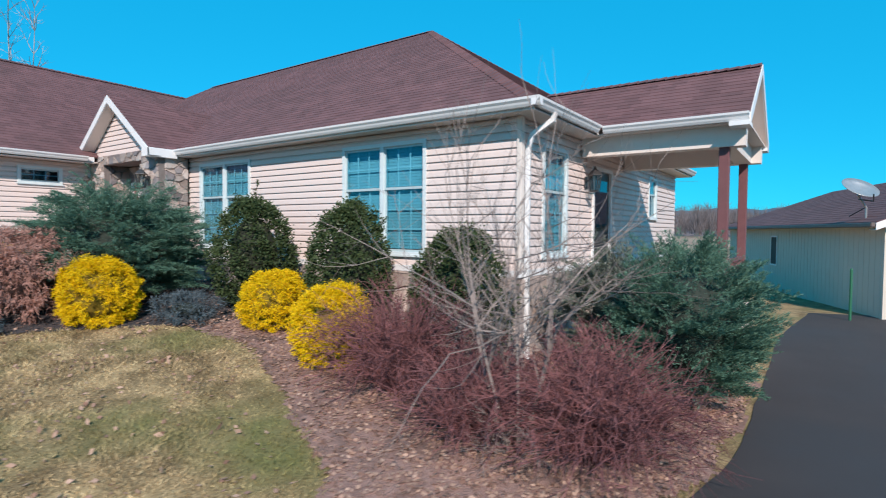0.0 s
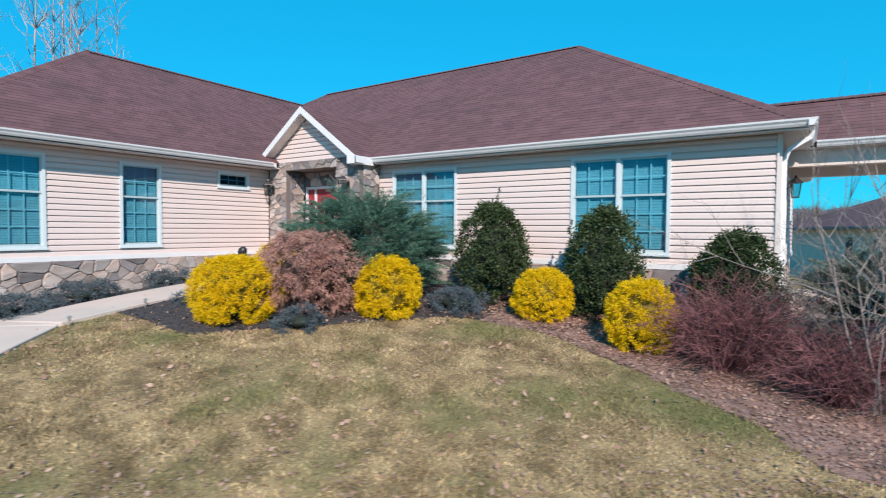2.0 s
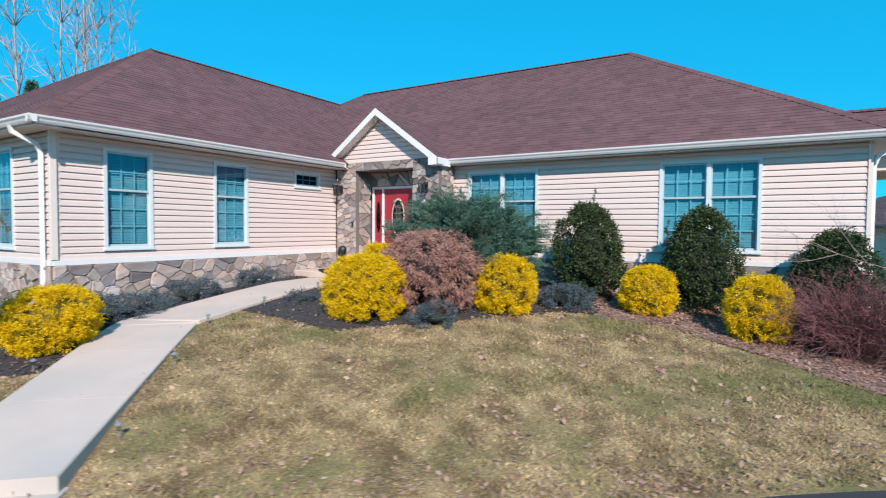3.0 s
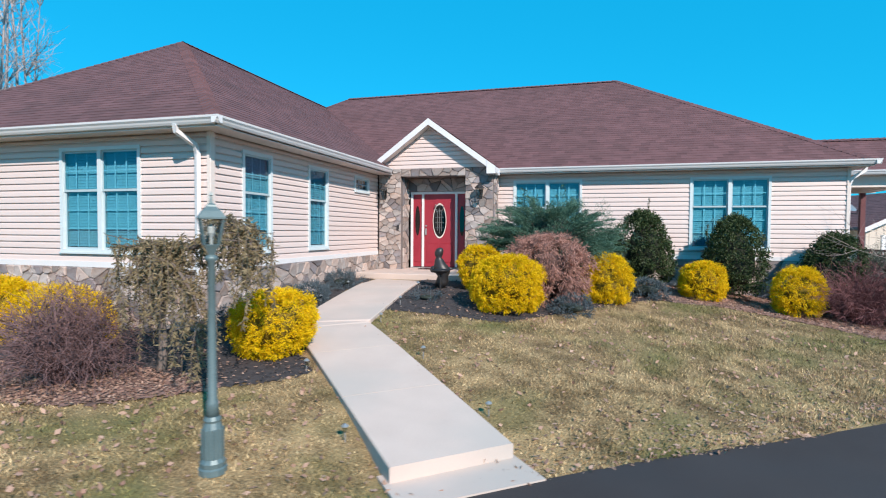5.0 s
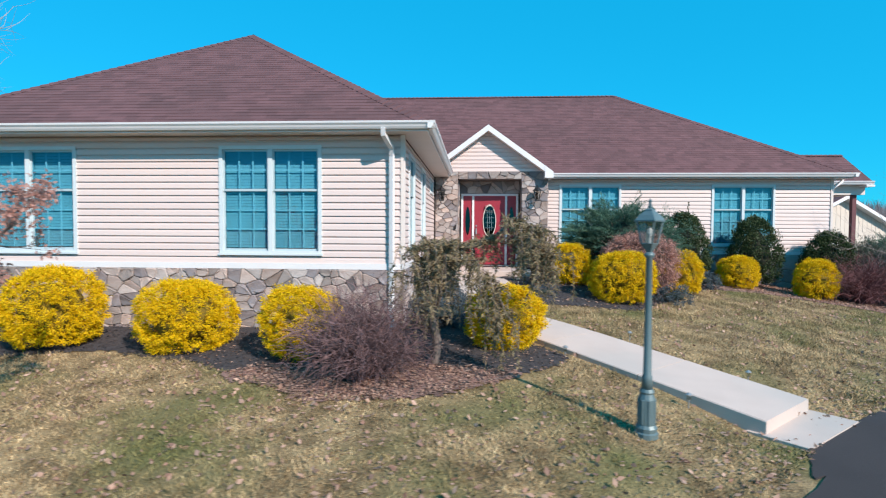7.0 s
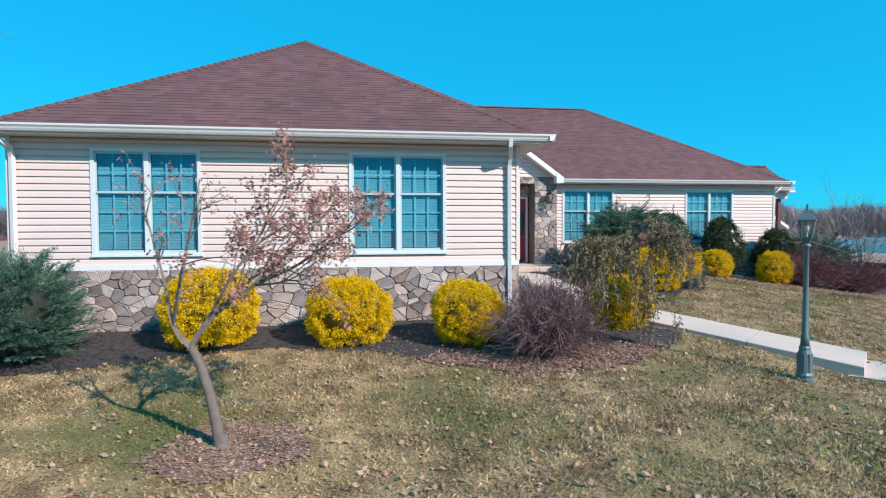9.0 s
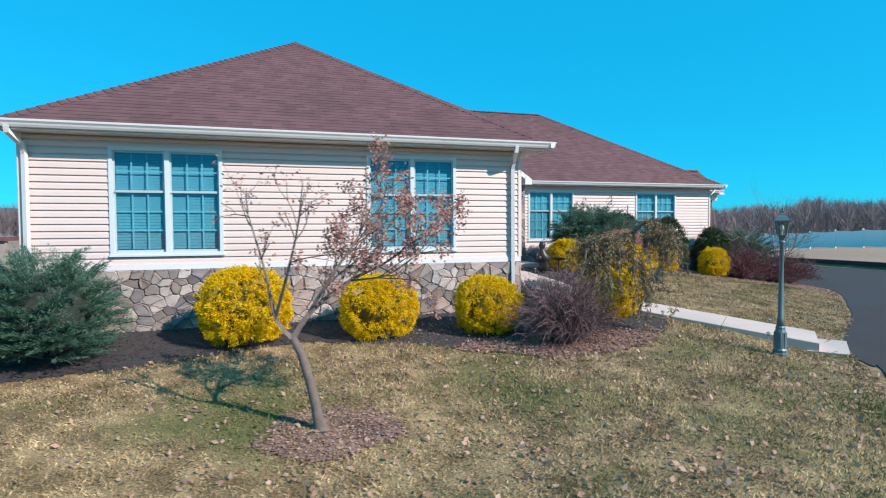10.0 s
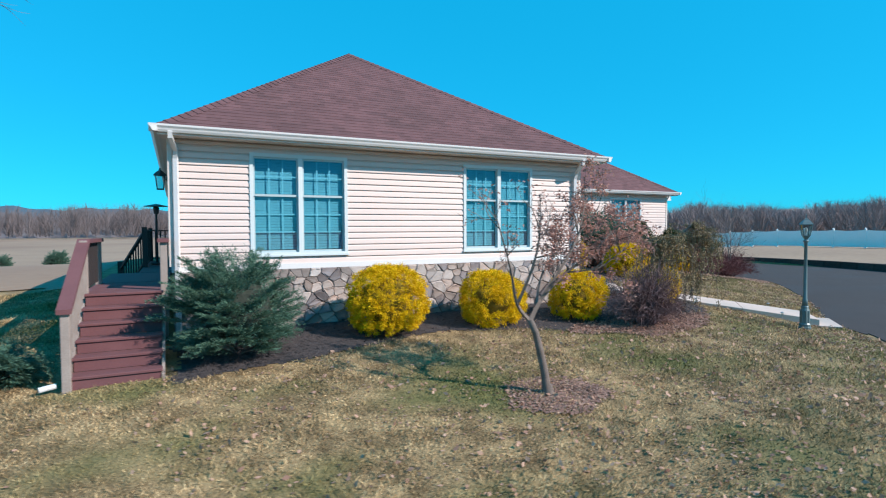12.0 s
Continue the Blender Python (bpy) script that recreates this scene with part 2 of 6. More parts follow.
def tube(path, radius, sides=8, taper=1.0):
    """A tube along points, its radius going from radius to radius * taper."""
    bm = bmesh.new()
    rings, pts = [], [Vector(p) for p in path]
    for i, p in enumerate(pts):
        d = (pts[min(i + 1, len(pts) - 1)] - pts[max(i - 1, 0)]).normalized()
        u = d.orthogonal().normalized()
        if rings:
            u = (last - d * last.dot(d)).normalized()
        last, w, r = u, d.cross(u), radius * (1 + (taper - 1) * i / max(1, len(pts) - 1))
        rings.append([bm.verts.new(p + r * (math.cos(2 * math.pi * k / sides) * u + math.sin(2 * math.pi * k / sides) * w)) for k in range(sides)])
    for a, b in zip(rings, rings[1:]):
        for k in range(sides):
            bm.faces.new((a[k], a[(k + 1) % sides], b[(k + 1) % sides], b[k]))
    bm.faces.new(rings[0][::-1])
    bm.faces.new(rings[-1])
    return bm


def lathe(profile, sides=20, x=0.0, y=0.0):
    """Rings of (radius, height) round an upright axis."""
    bm = bmesh.new()
    rings = [[bm.verts.new((x + r * math.cos(2 * math.pi * k / sides), y + r * math.sin(2 * math.pi * k / sides), z)) for k in range(sides)] for r, z in profile]
    for a, b in zip(rings, rings[1:]):
        for k in range(sides):
            bm.faces.new((a[k], a[(k + 1) % sides], b[(k + 1) % sides], b[k]))
    bm.faces.new(rings[0][::-1])
    bm.faces.new(rings[-1])
    return bm


def data_of(name, source, material, smooth=False):
    me = source
    if isinstance(source, bmesh.types.BMesh):
        me = bpy.data.meshes.new(name)
        source.to_mesh(me)
        source.free()
    if not me.materials:
        me.materials.append(material)
    if smooth:
        me.polygons.foreach_set("use_smooth", [True] * len(me.polygons))
    return me


def part(name, source, material, parent=None, label="", smooth=False, at=None):
    ob = new(name, data_of(name, source, material, smooth))
    ob.parent = parent
    if at is not None:
        ob.matrix_basis = at
    return tagged(ob, label)


def thing(name, label, category, group="", at=None):
    ob = new(name)
    ob.empty_display_size = 0.1
    if at is not None:
        ob.matrix_basis = at
    return tagged(ob, label, category, group)


def from_arrays(name, verts, faces):
    me = bpy.data.meshes.new(name)
    me.from_pydata(verts, [], faces)
    me.update()
    return me


# ---- ground ----
def soft_min(a, b, k=0.8):
    h = np.clip(0.5 + 0.5 * (b - a) / k, 0, 1)
    return b * (1 - h) + a * h - k * h * (1 - h)


def step01(x):
    x = np.clip(x, 0, 1)
    return x * x * (3 - 2 * x)


def drive_distance(x, y):
    """How far a place lies on the house's side of the drive's edge."""
    d1 = (x + 8.45) * -0.643 + (y + 2.85) * 0.766
    # the drive swells out to meet the foot of the walk
    s = (x + 9.97) * 0.766 + (y + 3.75) * 0.643
    d1 = d1 - 0.31 * np.exp(-((s - 0.4) / 2.1) ** 2)
    d2 = -0.70 - x
    return soft_min(d1, d2, 2.0)


def height(x, y):
    x, y = np.asarray(x, float), np.asarray(y, float)
    d = drive_distance(x, y)
    left = np.logaddexp(0, (-12.5 - x) * 2.0) / 2.0
    bank = -0.28 + 0.14 * np.maximum(d, 0) - 0.10 * left * step01(d / 4.5)
    bank = soft_min(bank, 0.74 + 0 * bank, 0.3)
    # land falls gently behind the house and beyond the stairs, and rises to the woods
    back = step01((y - 17) / 30) * -1.2 + step01((-24.2 - x) / 3) * -0.25
    far = np.hypot(x + 12, y - 5)
    roll = step01((far - 60) / 200) * 1.5
    base = np.where(d > 0, bank, -0.28 + 0 * bank)
    base = base * (1 - step01((far - 18) / 40)) + (-0.25) * step01((far - 18) / 40)
    # verge beyond the drive
    over = step01((x - 9.4) / 1.0) * 0.25 + step01((x - 12) / 10) * 0.3
    # the lawn is cut down a little round the foot of the walk
    foot = -0.15 * np.exp(-((x + 10.18) ** 2 + (y + 3.65) ** 2) / 0.9)
    return np.maximum(base + back + roll + over + foot, np.minimum(base + back + roll + over, -0.275))


def z_at(x, y):
    return float(height(x, y))


def sheet(name, xs, ys, lift, material, keep=None, label="", category="ground"):
    gx, gy = np.meshgrid(xs, ys, indexing="ij")
    gz = height(gx, gy) + lift
    w, h = len(xs), len(ys)
    idx = np.arange(w * h).reshape(w, h)
    f = np.stack([idx[:-1, :-1], idx[1:, :-1], idx[1:, 1:], idx[:-1, 1:]], -1).reshape(-1, 4)
    if keep is not None:
        cx, cy = (gx[:-1, :-1] + gx[1:, 1:]) / 2, (gy[:-1, :-1] + gy[1:, 1:]) / 2
        f = f[keep(cx, cy).ravel()]
    me = from_arrays(name, np.stack([gx, gy, gz], -1).reshape(-1, 3).tolist(), f.tolist())
    ob = part(name, me, material, None, label, smooth=True)
    return tagged(ob, category=category, kind="structure")


def spaced(near0, near1, n, far0, far1, m):
    a = near0 - np.geomspace(0.5, near0 - far0, m)[::-1]
    b = near1 + np.geomspace(0.5, far1 - near1, m)
    return np.r_[a, np.linspace(near0, near1, n), b]


sheet("ground", spaced(-32, 14, 180, -1500, 1500, 26), spaced(-16, 20, 140, -1500, 1500, 26), 0.0, M_LAWN, None, "patchy dormant lawn, tan and green, running out to the fields")


# ---- house ----
EAVE = 3.60
house = thing("house", "single-storey house with beige vinyl siding, fieldstone base and red-brown shingle roof", "house")
FRONT = lambda y: pose(0, y, 0)                      # local x along the wall, y inwards
RIGHT = lambda x: pose(x, 0, 0, 0, 0, 90)            # a wall that faces +x: local x is the world's y


def clip(poly, k, limit, keep_less):
    out = []
    for i, p in enumerate(poly):
        q = poly[(i + 1) % len(poly)]
        a, b = (p[k] <= limit, q[k] <= limit) if keep_less else (p[k] >= limit, q[k] >= limit)
        if a:
            out.append(p)
        if a != b:
            out.append(p.lerp(q, (limit - p[k]) / (q[k] - p[k])))
    return out


def slope_mesh(points, course=0.078):
    """A roof slope laid in stepped courses of shingles over a solid deck."""
    poly = [Vector(p) for p in points]
    nrm = (poly[1] - poly[0]).cross(poly[2] - poly[0]).normalized()
    nrm = nrm if nrm.z > 0 else -nrm
    bm = bmesh.new()
    lo, hi = min(p.z for p in poly), max(p.z for p in poly)
    z = lo
    while z < hi - 0.005:
        cut = clip(clip(poly, 2, z + course, True), 2, z, False)
        if len(cut) > 2:
            lift = [p + nrm * (0.009 - 0.006 * (p.z - z) / course) for p in cut]
            vs = [bm.verts.new(p) for p in lift]
            bm.faces.new(vs)
            for i in range(len(cut)):
                j = (i + 1) % len(cut)
                if abs(cut[i].z - z) < 1e-4 and abs(cut[j].z - z) < 1e-4:
                    bm.faces.new((vs[i], vs[j], bm.verts.new(cut[j] + nrm * 0.003), bm.verts.new(cut[i] + nrm * 0.003)))
        z += course
    bmesh.ops.remove_doubles(bm, verts=bm.verts, dist=0.0015)
    under = [bm.verts.new(p - nrm * 0.03) for p in poly]
    bm.faces.new(under)
    low = [v for v in bm.verts if v not in under]
    for i, p in enumerate(poly):
        j = (i + 1) % len(poly)
        near = lambda q: min(low, key=lambda v: (v.co - q).length)
        a, b = near(p), near(poly[j])
        if a is not b:
            bm.faces.new((under[i], under[j], b, a))
    bmesh.ops.recalc_face_normals(bm, faces=bm.faces)
    return bm


L0, L1, LF = -23.80, -14.60, -1.19
M1, MF, MB = -3.13, 6.38, 16.68
LP, LR, MP, ML = (-19.315, 3.41, 6.66), (-19.315, 10.87, 6.66), (-8.57, 11.53, 7.11), (-18.62, 11.53, 7.11)
SLOPES = [
    ("x", [(L0, LF, EAVE), (L1, LF, EAVE), LP]),
    ("y", [(L1, LF, EAVE), (L1, MF, EAVE), LR, LP]),
    ("y", [(L0, LF, EAVE), LP, LR, ML, (L0, MB, EAVE)]),
    ("x", [(L1, MF, EAVE), (M1, MF, EAVE), MP, ML, LR]),
    ("y", [(M1, MF, EAVE), (M1, MB, EAVE), MP]),
    ("x", [(M1, MB, EAVE), (L0, MB, EAVE), ML, MP]),
    ("y", [(-13.5, 5.74, 4.92), (-13.5, 8.32, 4.92), (-14.971, 6.735, 3.842), (-14.971, 5.74, 3.842)]),
    ("y", [(-13.5, 5.74, 4.92), (-11.68, 5.74, 3.6), (-11.68, 6.40, 3.6), (-13.5, 8.32, 4.92)]),
    ("x", [(-0.95, 8.72, 3.58), (-0.95, 10.28, 4.64), (-4.75, 10.28, 4.64), (-3.10, 8.72, 3.58)]),
    ("x", [(-0.95, 11.84, 3.58), (-3.10, 11.84, 3.58), (-4.75, 10.28, 4.64), (-0.95, 10.28, 4.64)]),
]
for kind, pts in SLOPES:
    part("roof_slope", slope_mesh(pts), M_SHX if kind == "x" else M_SHY, house, "weathered red-brown asphalt shingles")


def cap(a, b):
    """Ridge or hip shingles, lapped one over the next."""
    a, b = Vector(a), Vector(b)
    d = b - a
    n = max(2, int(d.length / 0.16))
    side = Vector((d.y, -d.x, 0)).normalized()
    bm = bmesh.new()
    for i in range(n):
        p, q = a + d * (i / n), a + d * ((i + 1) / n)
        lo, hi = 0.030, 0.016
        r = [bm.verts.new(p + side * s * 0.14 + Vector((0, 0, lo - abs(s) * 0.075))) for s in (-1, 0, 1)]
        t = [bm.verts.new(q + side * s * 0.14 + Vector((0, 0, hi - abs(s) * 0.075))) for s in (-1, 0, 1)]
        for k in (0, 1):
            bm.faces.new((r[k], r[k + 1], t[k + 1], t[k]))
            if i:
                bm.faces.new((last[k], last[k + 1], r[k + 1], r[k]))
        last = t
    return bm


for a, b in (((L0, LF, EAVE), LP), ((L1, LF, EAVE), LP), ((M1, MF, EAVE), MP), (ML, MP), (LP, LR), ((M1, MB, EAVE), MP), ((-0.95, 10.28, 4.64), (-4.7, 10.28, 4.64))):
    part("ridge_cap", cap(a, b), M_SHX, house)

GUT = [(0, 0), (-0.055, 0), (-0.075, 0.03), (-0.085, 0.055), (-0.11, 0.085), (-0.115, 0.115), (-0.095, 0.118), (-0.09, 0.10), (-0.02, 0.10), (0, 0.118)]


def gutter(a, b, at, axis, sign, top=EAVE + 0.0):
    z = top - 0.115
    # profile is drawn outwards: sign -1 for a front or left eave, +1 for a right one
    pts = [(at - sign * u, z + v) for u, v in GUT]
    part("gutter", prism(pts, "x" if axis == "x" else "y", a, b), M_WHITE, house, "white metal gutter")


gutter(L0 - 0.115, L1 + 0.115, LF, "x", -1)
gutter(LF - 0.11, 5.74, L1, "y", 1)
gutter(LF - 0.11, MB, L0, "y", -1)
gutter(-11.66, M1 + 0.115, MF, "x", -1)
gutter(MF - 0.11, 8.62, M1, "y", 1)
gutter(11.95, MB, M1, "y", 1)
gutter(M1 + 0.12, -0.95, 8.72, "x", -1, 3.585)
gutter(M1 + 0.12, -0.95, 11.84, "x", 1, 3.585)
# fascia boards and soffits
SOF = 3.465
part("soffit", made((L0, LF, SOF, L1, -0.80, SOF + 0.02), (L1 - 0.45, -0.80, SOF, L1, 5.98, SOF + 0.02), (L0, -0.80, SOF, -23.6, MB, SOF + 0.02), (-11.78, MF, SOF, M1, 6.70, SOF + 0.02), (-3.52, 6.70, SOF, M1, MB, SOF + 0.02), (-23.6, 16.3, SOF, -3.52, MB, SOF + 0.02)), M_SOFFIT, house, "beige vented soffit")
part("fascia", made((L0, LF, SOF - 0.01, L1, LF + 0.02, EAVE), (L1 - 0.02, LF + 0.02, SOF - 0.01, L1, 5.9, EAVE), (L0, LF + 0.02, SOF - 0.01, L0 + 0.02, MB, EAVE), (-11.78, MF, SOF - 0.01, M1, MF + 0.02, EAVE), (M1 - 0.02, MF + 0.02, SOF - 0.01, M1, MB, EAVE), (L0 + 0.02, MB - 0.02, SOF - 0.01, M1 - 0.02, MB, EAVE)), M_WHITE, house)

# ---- walls with siding ----
COURSE = 0.114
BOARD = data_of("siding_board", prism([(0.040, 0.0), (-0.007, 0.0), (-0.007, 0.008), (0.001, 0.072), (0.010, 0.088), (0.025, COURSE + 0.002), (0.040, COURSE + 0.002)], "x", 0, 1), M_SIDING)


def free(a, b, gaps):
    spans = [(a, b)]
    for g0, g1 in gaps:
        spans = [s for p, q in spans for s in ((p, min(q, g0)), (max(p, g1), q)) if s[1] - s[0] > 0.02]
    return spans


def wall(a, b, z0, z1, at, openings, bottom, boards=True, depth=0.15):
    bm = bmesh.new()
    cuts = sorted({a, b, *(v for o in openings for v in o[:2])})
    for p, q in zip(cuts, cuts[1:]):
        gaps = [(o[2], o[3]) for o in openings if o[0] <= p + 1e-6 and o[1] >= q - 1e-6]
        for s, t in free(z0, z1, gaps):
            box(bm, p, 0.041, s, q, depth, t)
    bmesh.ops.remove_doubles(bm, verts=bm.verts, dist=0.001)
    w = part("wall", bm, M_SIDING, house, "beige Dutch-lap vinyl siding", at=at)
    z = bottom
    while boards and z < z1 - 0.03:
        gaps = [(o[0] + 0.03, o[1] - 0.03) for o in openings if o[2] < z + COURSE * 0.6 and o[3] > z + COURSE * 0.4]
        for s, t in free(a, b, gaps):
            part("siding_board", BOARD, M_SIDING, w, at=Matrix.Translation((s, 0, z)) @ Matrix.Diagonal((t - s, 1, min(1, (z1 - z) / COURSE), 1)))
        z += COURSE
    return w


def window(a0, a1, z0, z1, at, columns=2, small=False):
    """A double-hung window, or a pair side by side, with grids between its panes and a blind behind."""
    top = part("window", made((a0, -0.022, z0, a0 + 0.06, 0.10, z1), (a1 - 0.06, -0.022, z0, a1, 0.10, z1), (a0 + 0.06, -0.022, z1 - 0.06, a1 - 0.06, 0.10, z1), (a0 + 0.06, -0.022, z0, a1 - 0.06, 0.10, z0 + 0.055), (a0 - 0.015, -0.040, z0 - 0.02, a1 + 0.015, 0.02, z0 + 0.012)), M_FRAME, house, "white-framed window with divided panes and drawn blinds", at=at)
    w = (a1 - a0 - 0.12 - (columns - 1) * 0.075) / columns
    for c in range(columns):
        x0 = a0 + 0.06 + c * (w + 0.075)
        if c:
            part("mullion", made((x0 - 0.075, -0.018, z0 + 0.055, x0, 0.10, z1 - 0.06)), M_FRAME, top)
        zs = (z0 + 0.055, z1 - 0.06)
        mid = zs[0] + (zs[1] - zs[0]) * 0.60
        sashes = [(zs[0], zs[1], 0.02, 3, 2)] if small else [(zs[0], mid + 0.02, 0.035, 3, 3), (mid - 0.02, zs[1], 0.012, 3, 2)]
        for s0, s1, y, nx, nz in sashes:
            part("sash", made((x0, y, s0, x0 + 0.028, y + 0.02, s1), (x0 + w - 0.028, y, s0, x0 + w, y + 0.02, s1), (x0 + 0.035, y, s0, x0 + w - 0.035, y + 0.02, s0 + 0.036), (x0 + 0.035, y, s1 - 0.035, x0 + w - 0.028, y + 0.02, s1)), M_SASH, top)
            pane = part("pane", made((x0 + 0.024, y + 0.008, s0 + 0.04, x0 + w - 0.024, y + 0.011, s1 - 0.03)), M_GLASS, top)
            pane.visible_shadow = False
            bars = [(x0 + 0.035 + (w - 0.07) * i / nx - 0.012, y + 0.013, s0 + 0.045, x0 + 0.035 + (w - 0.07) * i / nx + 0.012, y + 0.018, s1 - 0.035) for i in range(1, nx)]
            bars += [(x0 + 0.035, y + 0.0135, s0 + 0.045 + (s1 - s0 - 0.08) * i / nz - 0.012, x0 + w - 0.035, y + 0.0185, s0 + 0.045 + (s1 - s0 - 0.08) * i / nz + 0.012) for i in range(1, nz)]
            part("grille", made(*bars), M_GRILLE, top)
        bm = bmesh.new()
        for k in range(int((zs[1] - zs[0]) / 0.05)):
            box(bm, x0 + 0.02, 0.085, zs[1] - 0.05 * k - 0.046, x0 + w - 0.02, 0.092, zs[1] - 0.05 * k)
        if not small:
            part("blind", bm, M_BLIND, top)
        else:
            bm.free()
    part("backing", made((a0 + 0.05, 0.13, z0 + 0.05, a1 - 0.05, 0.14, z1 - 0.05)), M_DARK, top)
    return top


Z0, Z1, SB = -0.4, SOF, 1.335
wG, wF = (-22.40, -20.65, 1.49, 3.30), (-18.15, -16.40, 1.49, 3.30)
wA, wB = (-11.34, -9.52, 1.49, 3.30), (-6.90, -5.09, 1.49, 3.30)
s1, s2, s3 = (0.02, 0.91, 1.49, 3.30), (2.23, 3.11, 1.49, 3.30), (4.49, 5.38, 2.90, 3.31)
r1, rd, r2 = (7.45, 8.40, 1.49, 3.2), (9.60, 10.60, 1.15, 3.05), (13.43, 14.2, 2.2, 3.22)
wall(-23.62, -15.05, Z0, Z1, FRONT(-0.80), [wG, wF], SB)
wall(-0.77, 6.0, Z0, Z1, RIGHT(-15.05), [s1, s2, s3], SB)
wall(-11.78, -3.50, Z0, Z1, FRONT(6.70), [wA, wB], SB)
wall(6.73, 16.3, Z0, Z1, RIGHT(-3.50), [r1, rd, r2], SB)
# plain walls that close the house at the back and on the far side
part("wall", made((-23.62, -0.62, Z0, -23.47, 16.3, Z1), (-23.47, 16.15, Z0, -3.66, 16.3, Z1)), M_SIDING, house)
for o in (wG, wF):
    window(*o, FRONT(-0.80))
for o in (wA, wB):
    window(*o, FRONT(6.70))
for o in (s1, s2):
    window(*o, RIGHT(-15.05), columns=1)
window(*s3, RIGHT(-15.05), columns=1, small=True)
window(*r1, RIGHT(-3.50), columns=1)
window(*r2, RIGHT(-3.50), columns=1)
# skirt trim under the siding and corner posts
part("skirt_trim", made((-23.64, -0.826, 1.245, -15.03, -0.79, 1.34), (-15.06, -0.79, 1.245, -15.024, 5.98, 1.34), (-11.76, 6.674, 1.245, -3.48, 6.71, 1.34), (-3.51, 6.71, 1.245, -3.474, 16.3, 1.34)), M_WHITE, house, "white skirt trim")
for x, y in ((-23.63, -0.80), (-15.04, -0.80), (-3.49, 6.70)):
    part("corner_post", made((x - 0.045, y - 0.02, 1.34, x + 0.03, y + 0.085, SOF), bevel=0.006), M_SOFFIT, house)

# ---- fieldstone facing ----
def cells(a0, a1, z0, z1, size, seed):
    """Irregular stones that fill a rectangle: each is what lies nearest to its own seed."""
    rng = random.Random(seed)
    nx, nz = max(1, round((a1 - a0) / (size * 1.25))), max(1, round((z1 - z0) / (size * 0.9)))
    seeds = [Vector((a0 + (i + 0.5 + 0.5 * (k % 2) - 0.25 + rng.uniform(-0.46, 0.46)) * (a1 - a0) / nx, z0 + (k + 0.5 + rng.uniform(-0.46, 0.46)) * (z1 - z0) / nz)) for i in range(nx) for k in range(nz)]
    seeds = [s for s in seeds if rng.random() > 0.26]
    out = []
    for s in seeds:
        poly = [Vector(p) for p in ((a0, z0), (a1, z0), (a1, z1), (a0, z1))]
        for t in sorted(seeds, key=lambda t: (t - s).length)[1:20]:
            d, m = t - s, (s + t) / 2
            d = Vector((d.x, d.y * 1.7))
            new_poly = []
            for i, p in enumerate(poly):
                q = poly[(i + 1) % len(poly)]
                fp, fq = (p - m).dot(d), (q - m).dot(d)
                if fp <= 0:
                    new_poly.append(p)
                if (fp <= 0) != (fq <= 0):
                    new_poly.append(p.lerp(q, fp / (fp - fq)))
            poly = new_poly
        if len(poly) > 2:
            out.append(poly)
    return out


def stone_mesh(poly, rng):
    """One stone: its outline drawn in by the joint, edges chipped round, face slightly domed."""
    c = sum(poly, Vector((0, 0))) / len(poly)
    ring = []
    for i, p in enumerate(poly):
        q = poly[(i + 1) % len(poly)]
        ring.append(p.lerp(c, 0.018 + rng.uniform(0, 0.045)))
        if (q - p).length > 0.10:
            ring.append(p.lerp(q, rng.uniform(0.35, 0.65)).lerp(c, 0.010 + rng.uniform(0, 0.05)))
    soft_ring = []
    for i, p in enumerate(ring):
        q = ring[(i + 1) % len(ring)]
        soft_ring += [p.lerp(q, 0.18), p.lerp(q, 0.82)]
    ring = soft_ring
    deep = rng.uniform(0.018, 0.046)
    n = len(ring)
    v = [(p.x - c.x, 0.02, p.y - c.y) for p in ring]
    v += [((p.x - c.x), -deep * 0.6, (p.y - c.y)) for p in ring]
    v += [((p.x - c.x) * 0.86, -deep * rng.uniform(0.65, 1.3), (p.y - c.y) * 0.86) for p in ring]
    f = [(i, (i + 1) % n, n + (i + 1) % n, n + i) for i in range(n)] + [(n + i, n + (i + 1) % n, 2 * n + (i + 1) % n, 2 * n + i) for i in range(n)]
    f.append(tuple(range(2 * n, 3 * n)))
    return from_arrays("stone", v, f), c


def stone_face(a0, a1, z0, z1, at, size, seed, name="stone_base"):
    rng = random.Random(seed)
    back = part(name, made((a0, 0.0, z0, a1, 0.12, z1)), M_MORTAR, house, "mortared grey and tan fieldstone", at=at)
    for poly in cells(a0, a1, z0, z1, size, seed):
        me, c = stone_mesh(poly, rng)
        part("stone", me, M_STONE, back, at=Matrix.Translation((c.x, 0, c.y)))


stone_face(-23.62, -15.05, -0.15, 1.245, FRONT(-0.815), 0.15, 3)
stone_face(-0.80, 5.98, 0.15, 1.245, RIGHT(-15.035), 0.165, 4)
stone_face(-11.76, -3.50, 0.0, 1.245, FRONT(6.685), 0.26, 5)
stone_face(6.70, 12.0, -0.1, 1.245, RIGHT(-3.485), 0.40, 6)

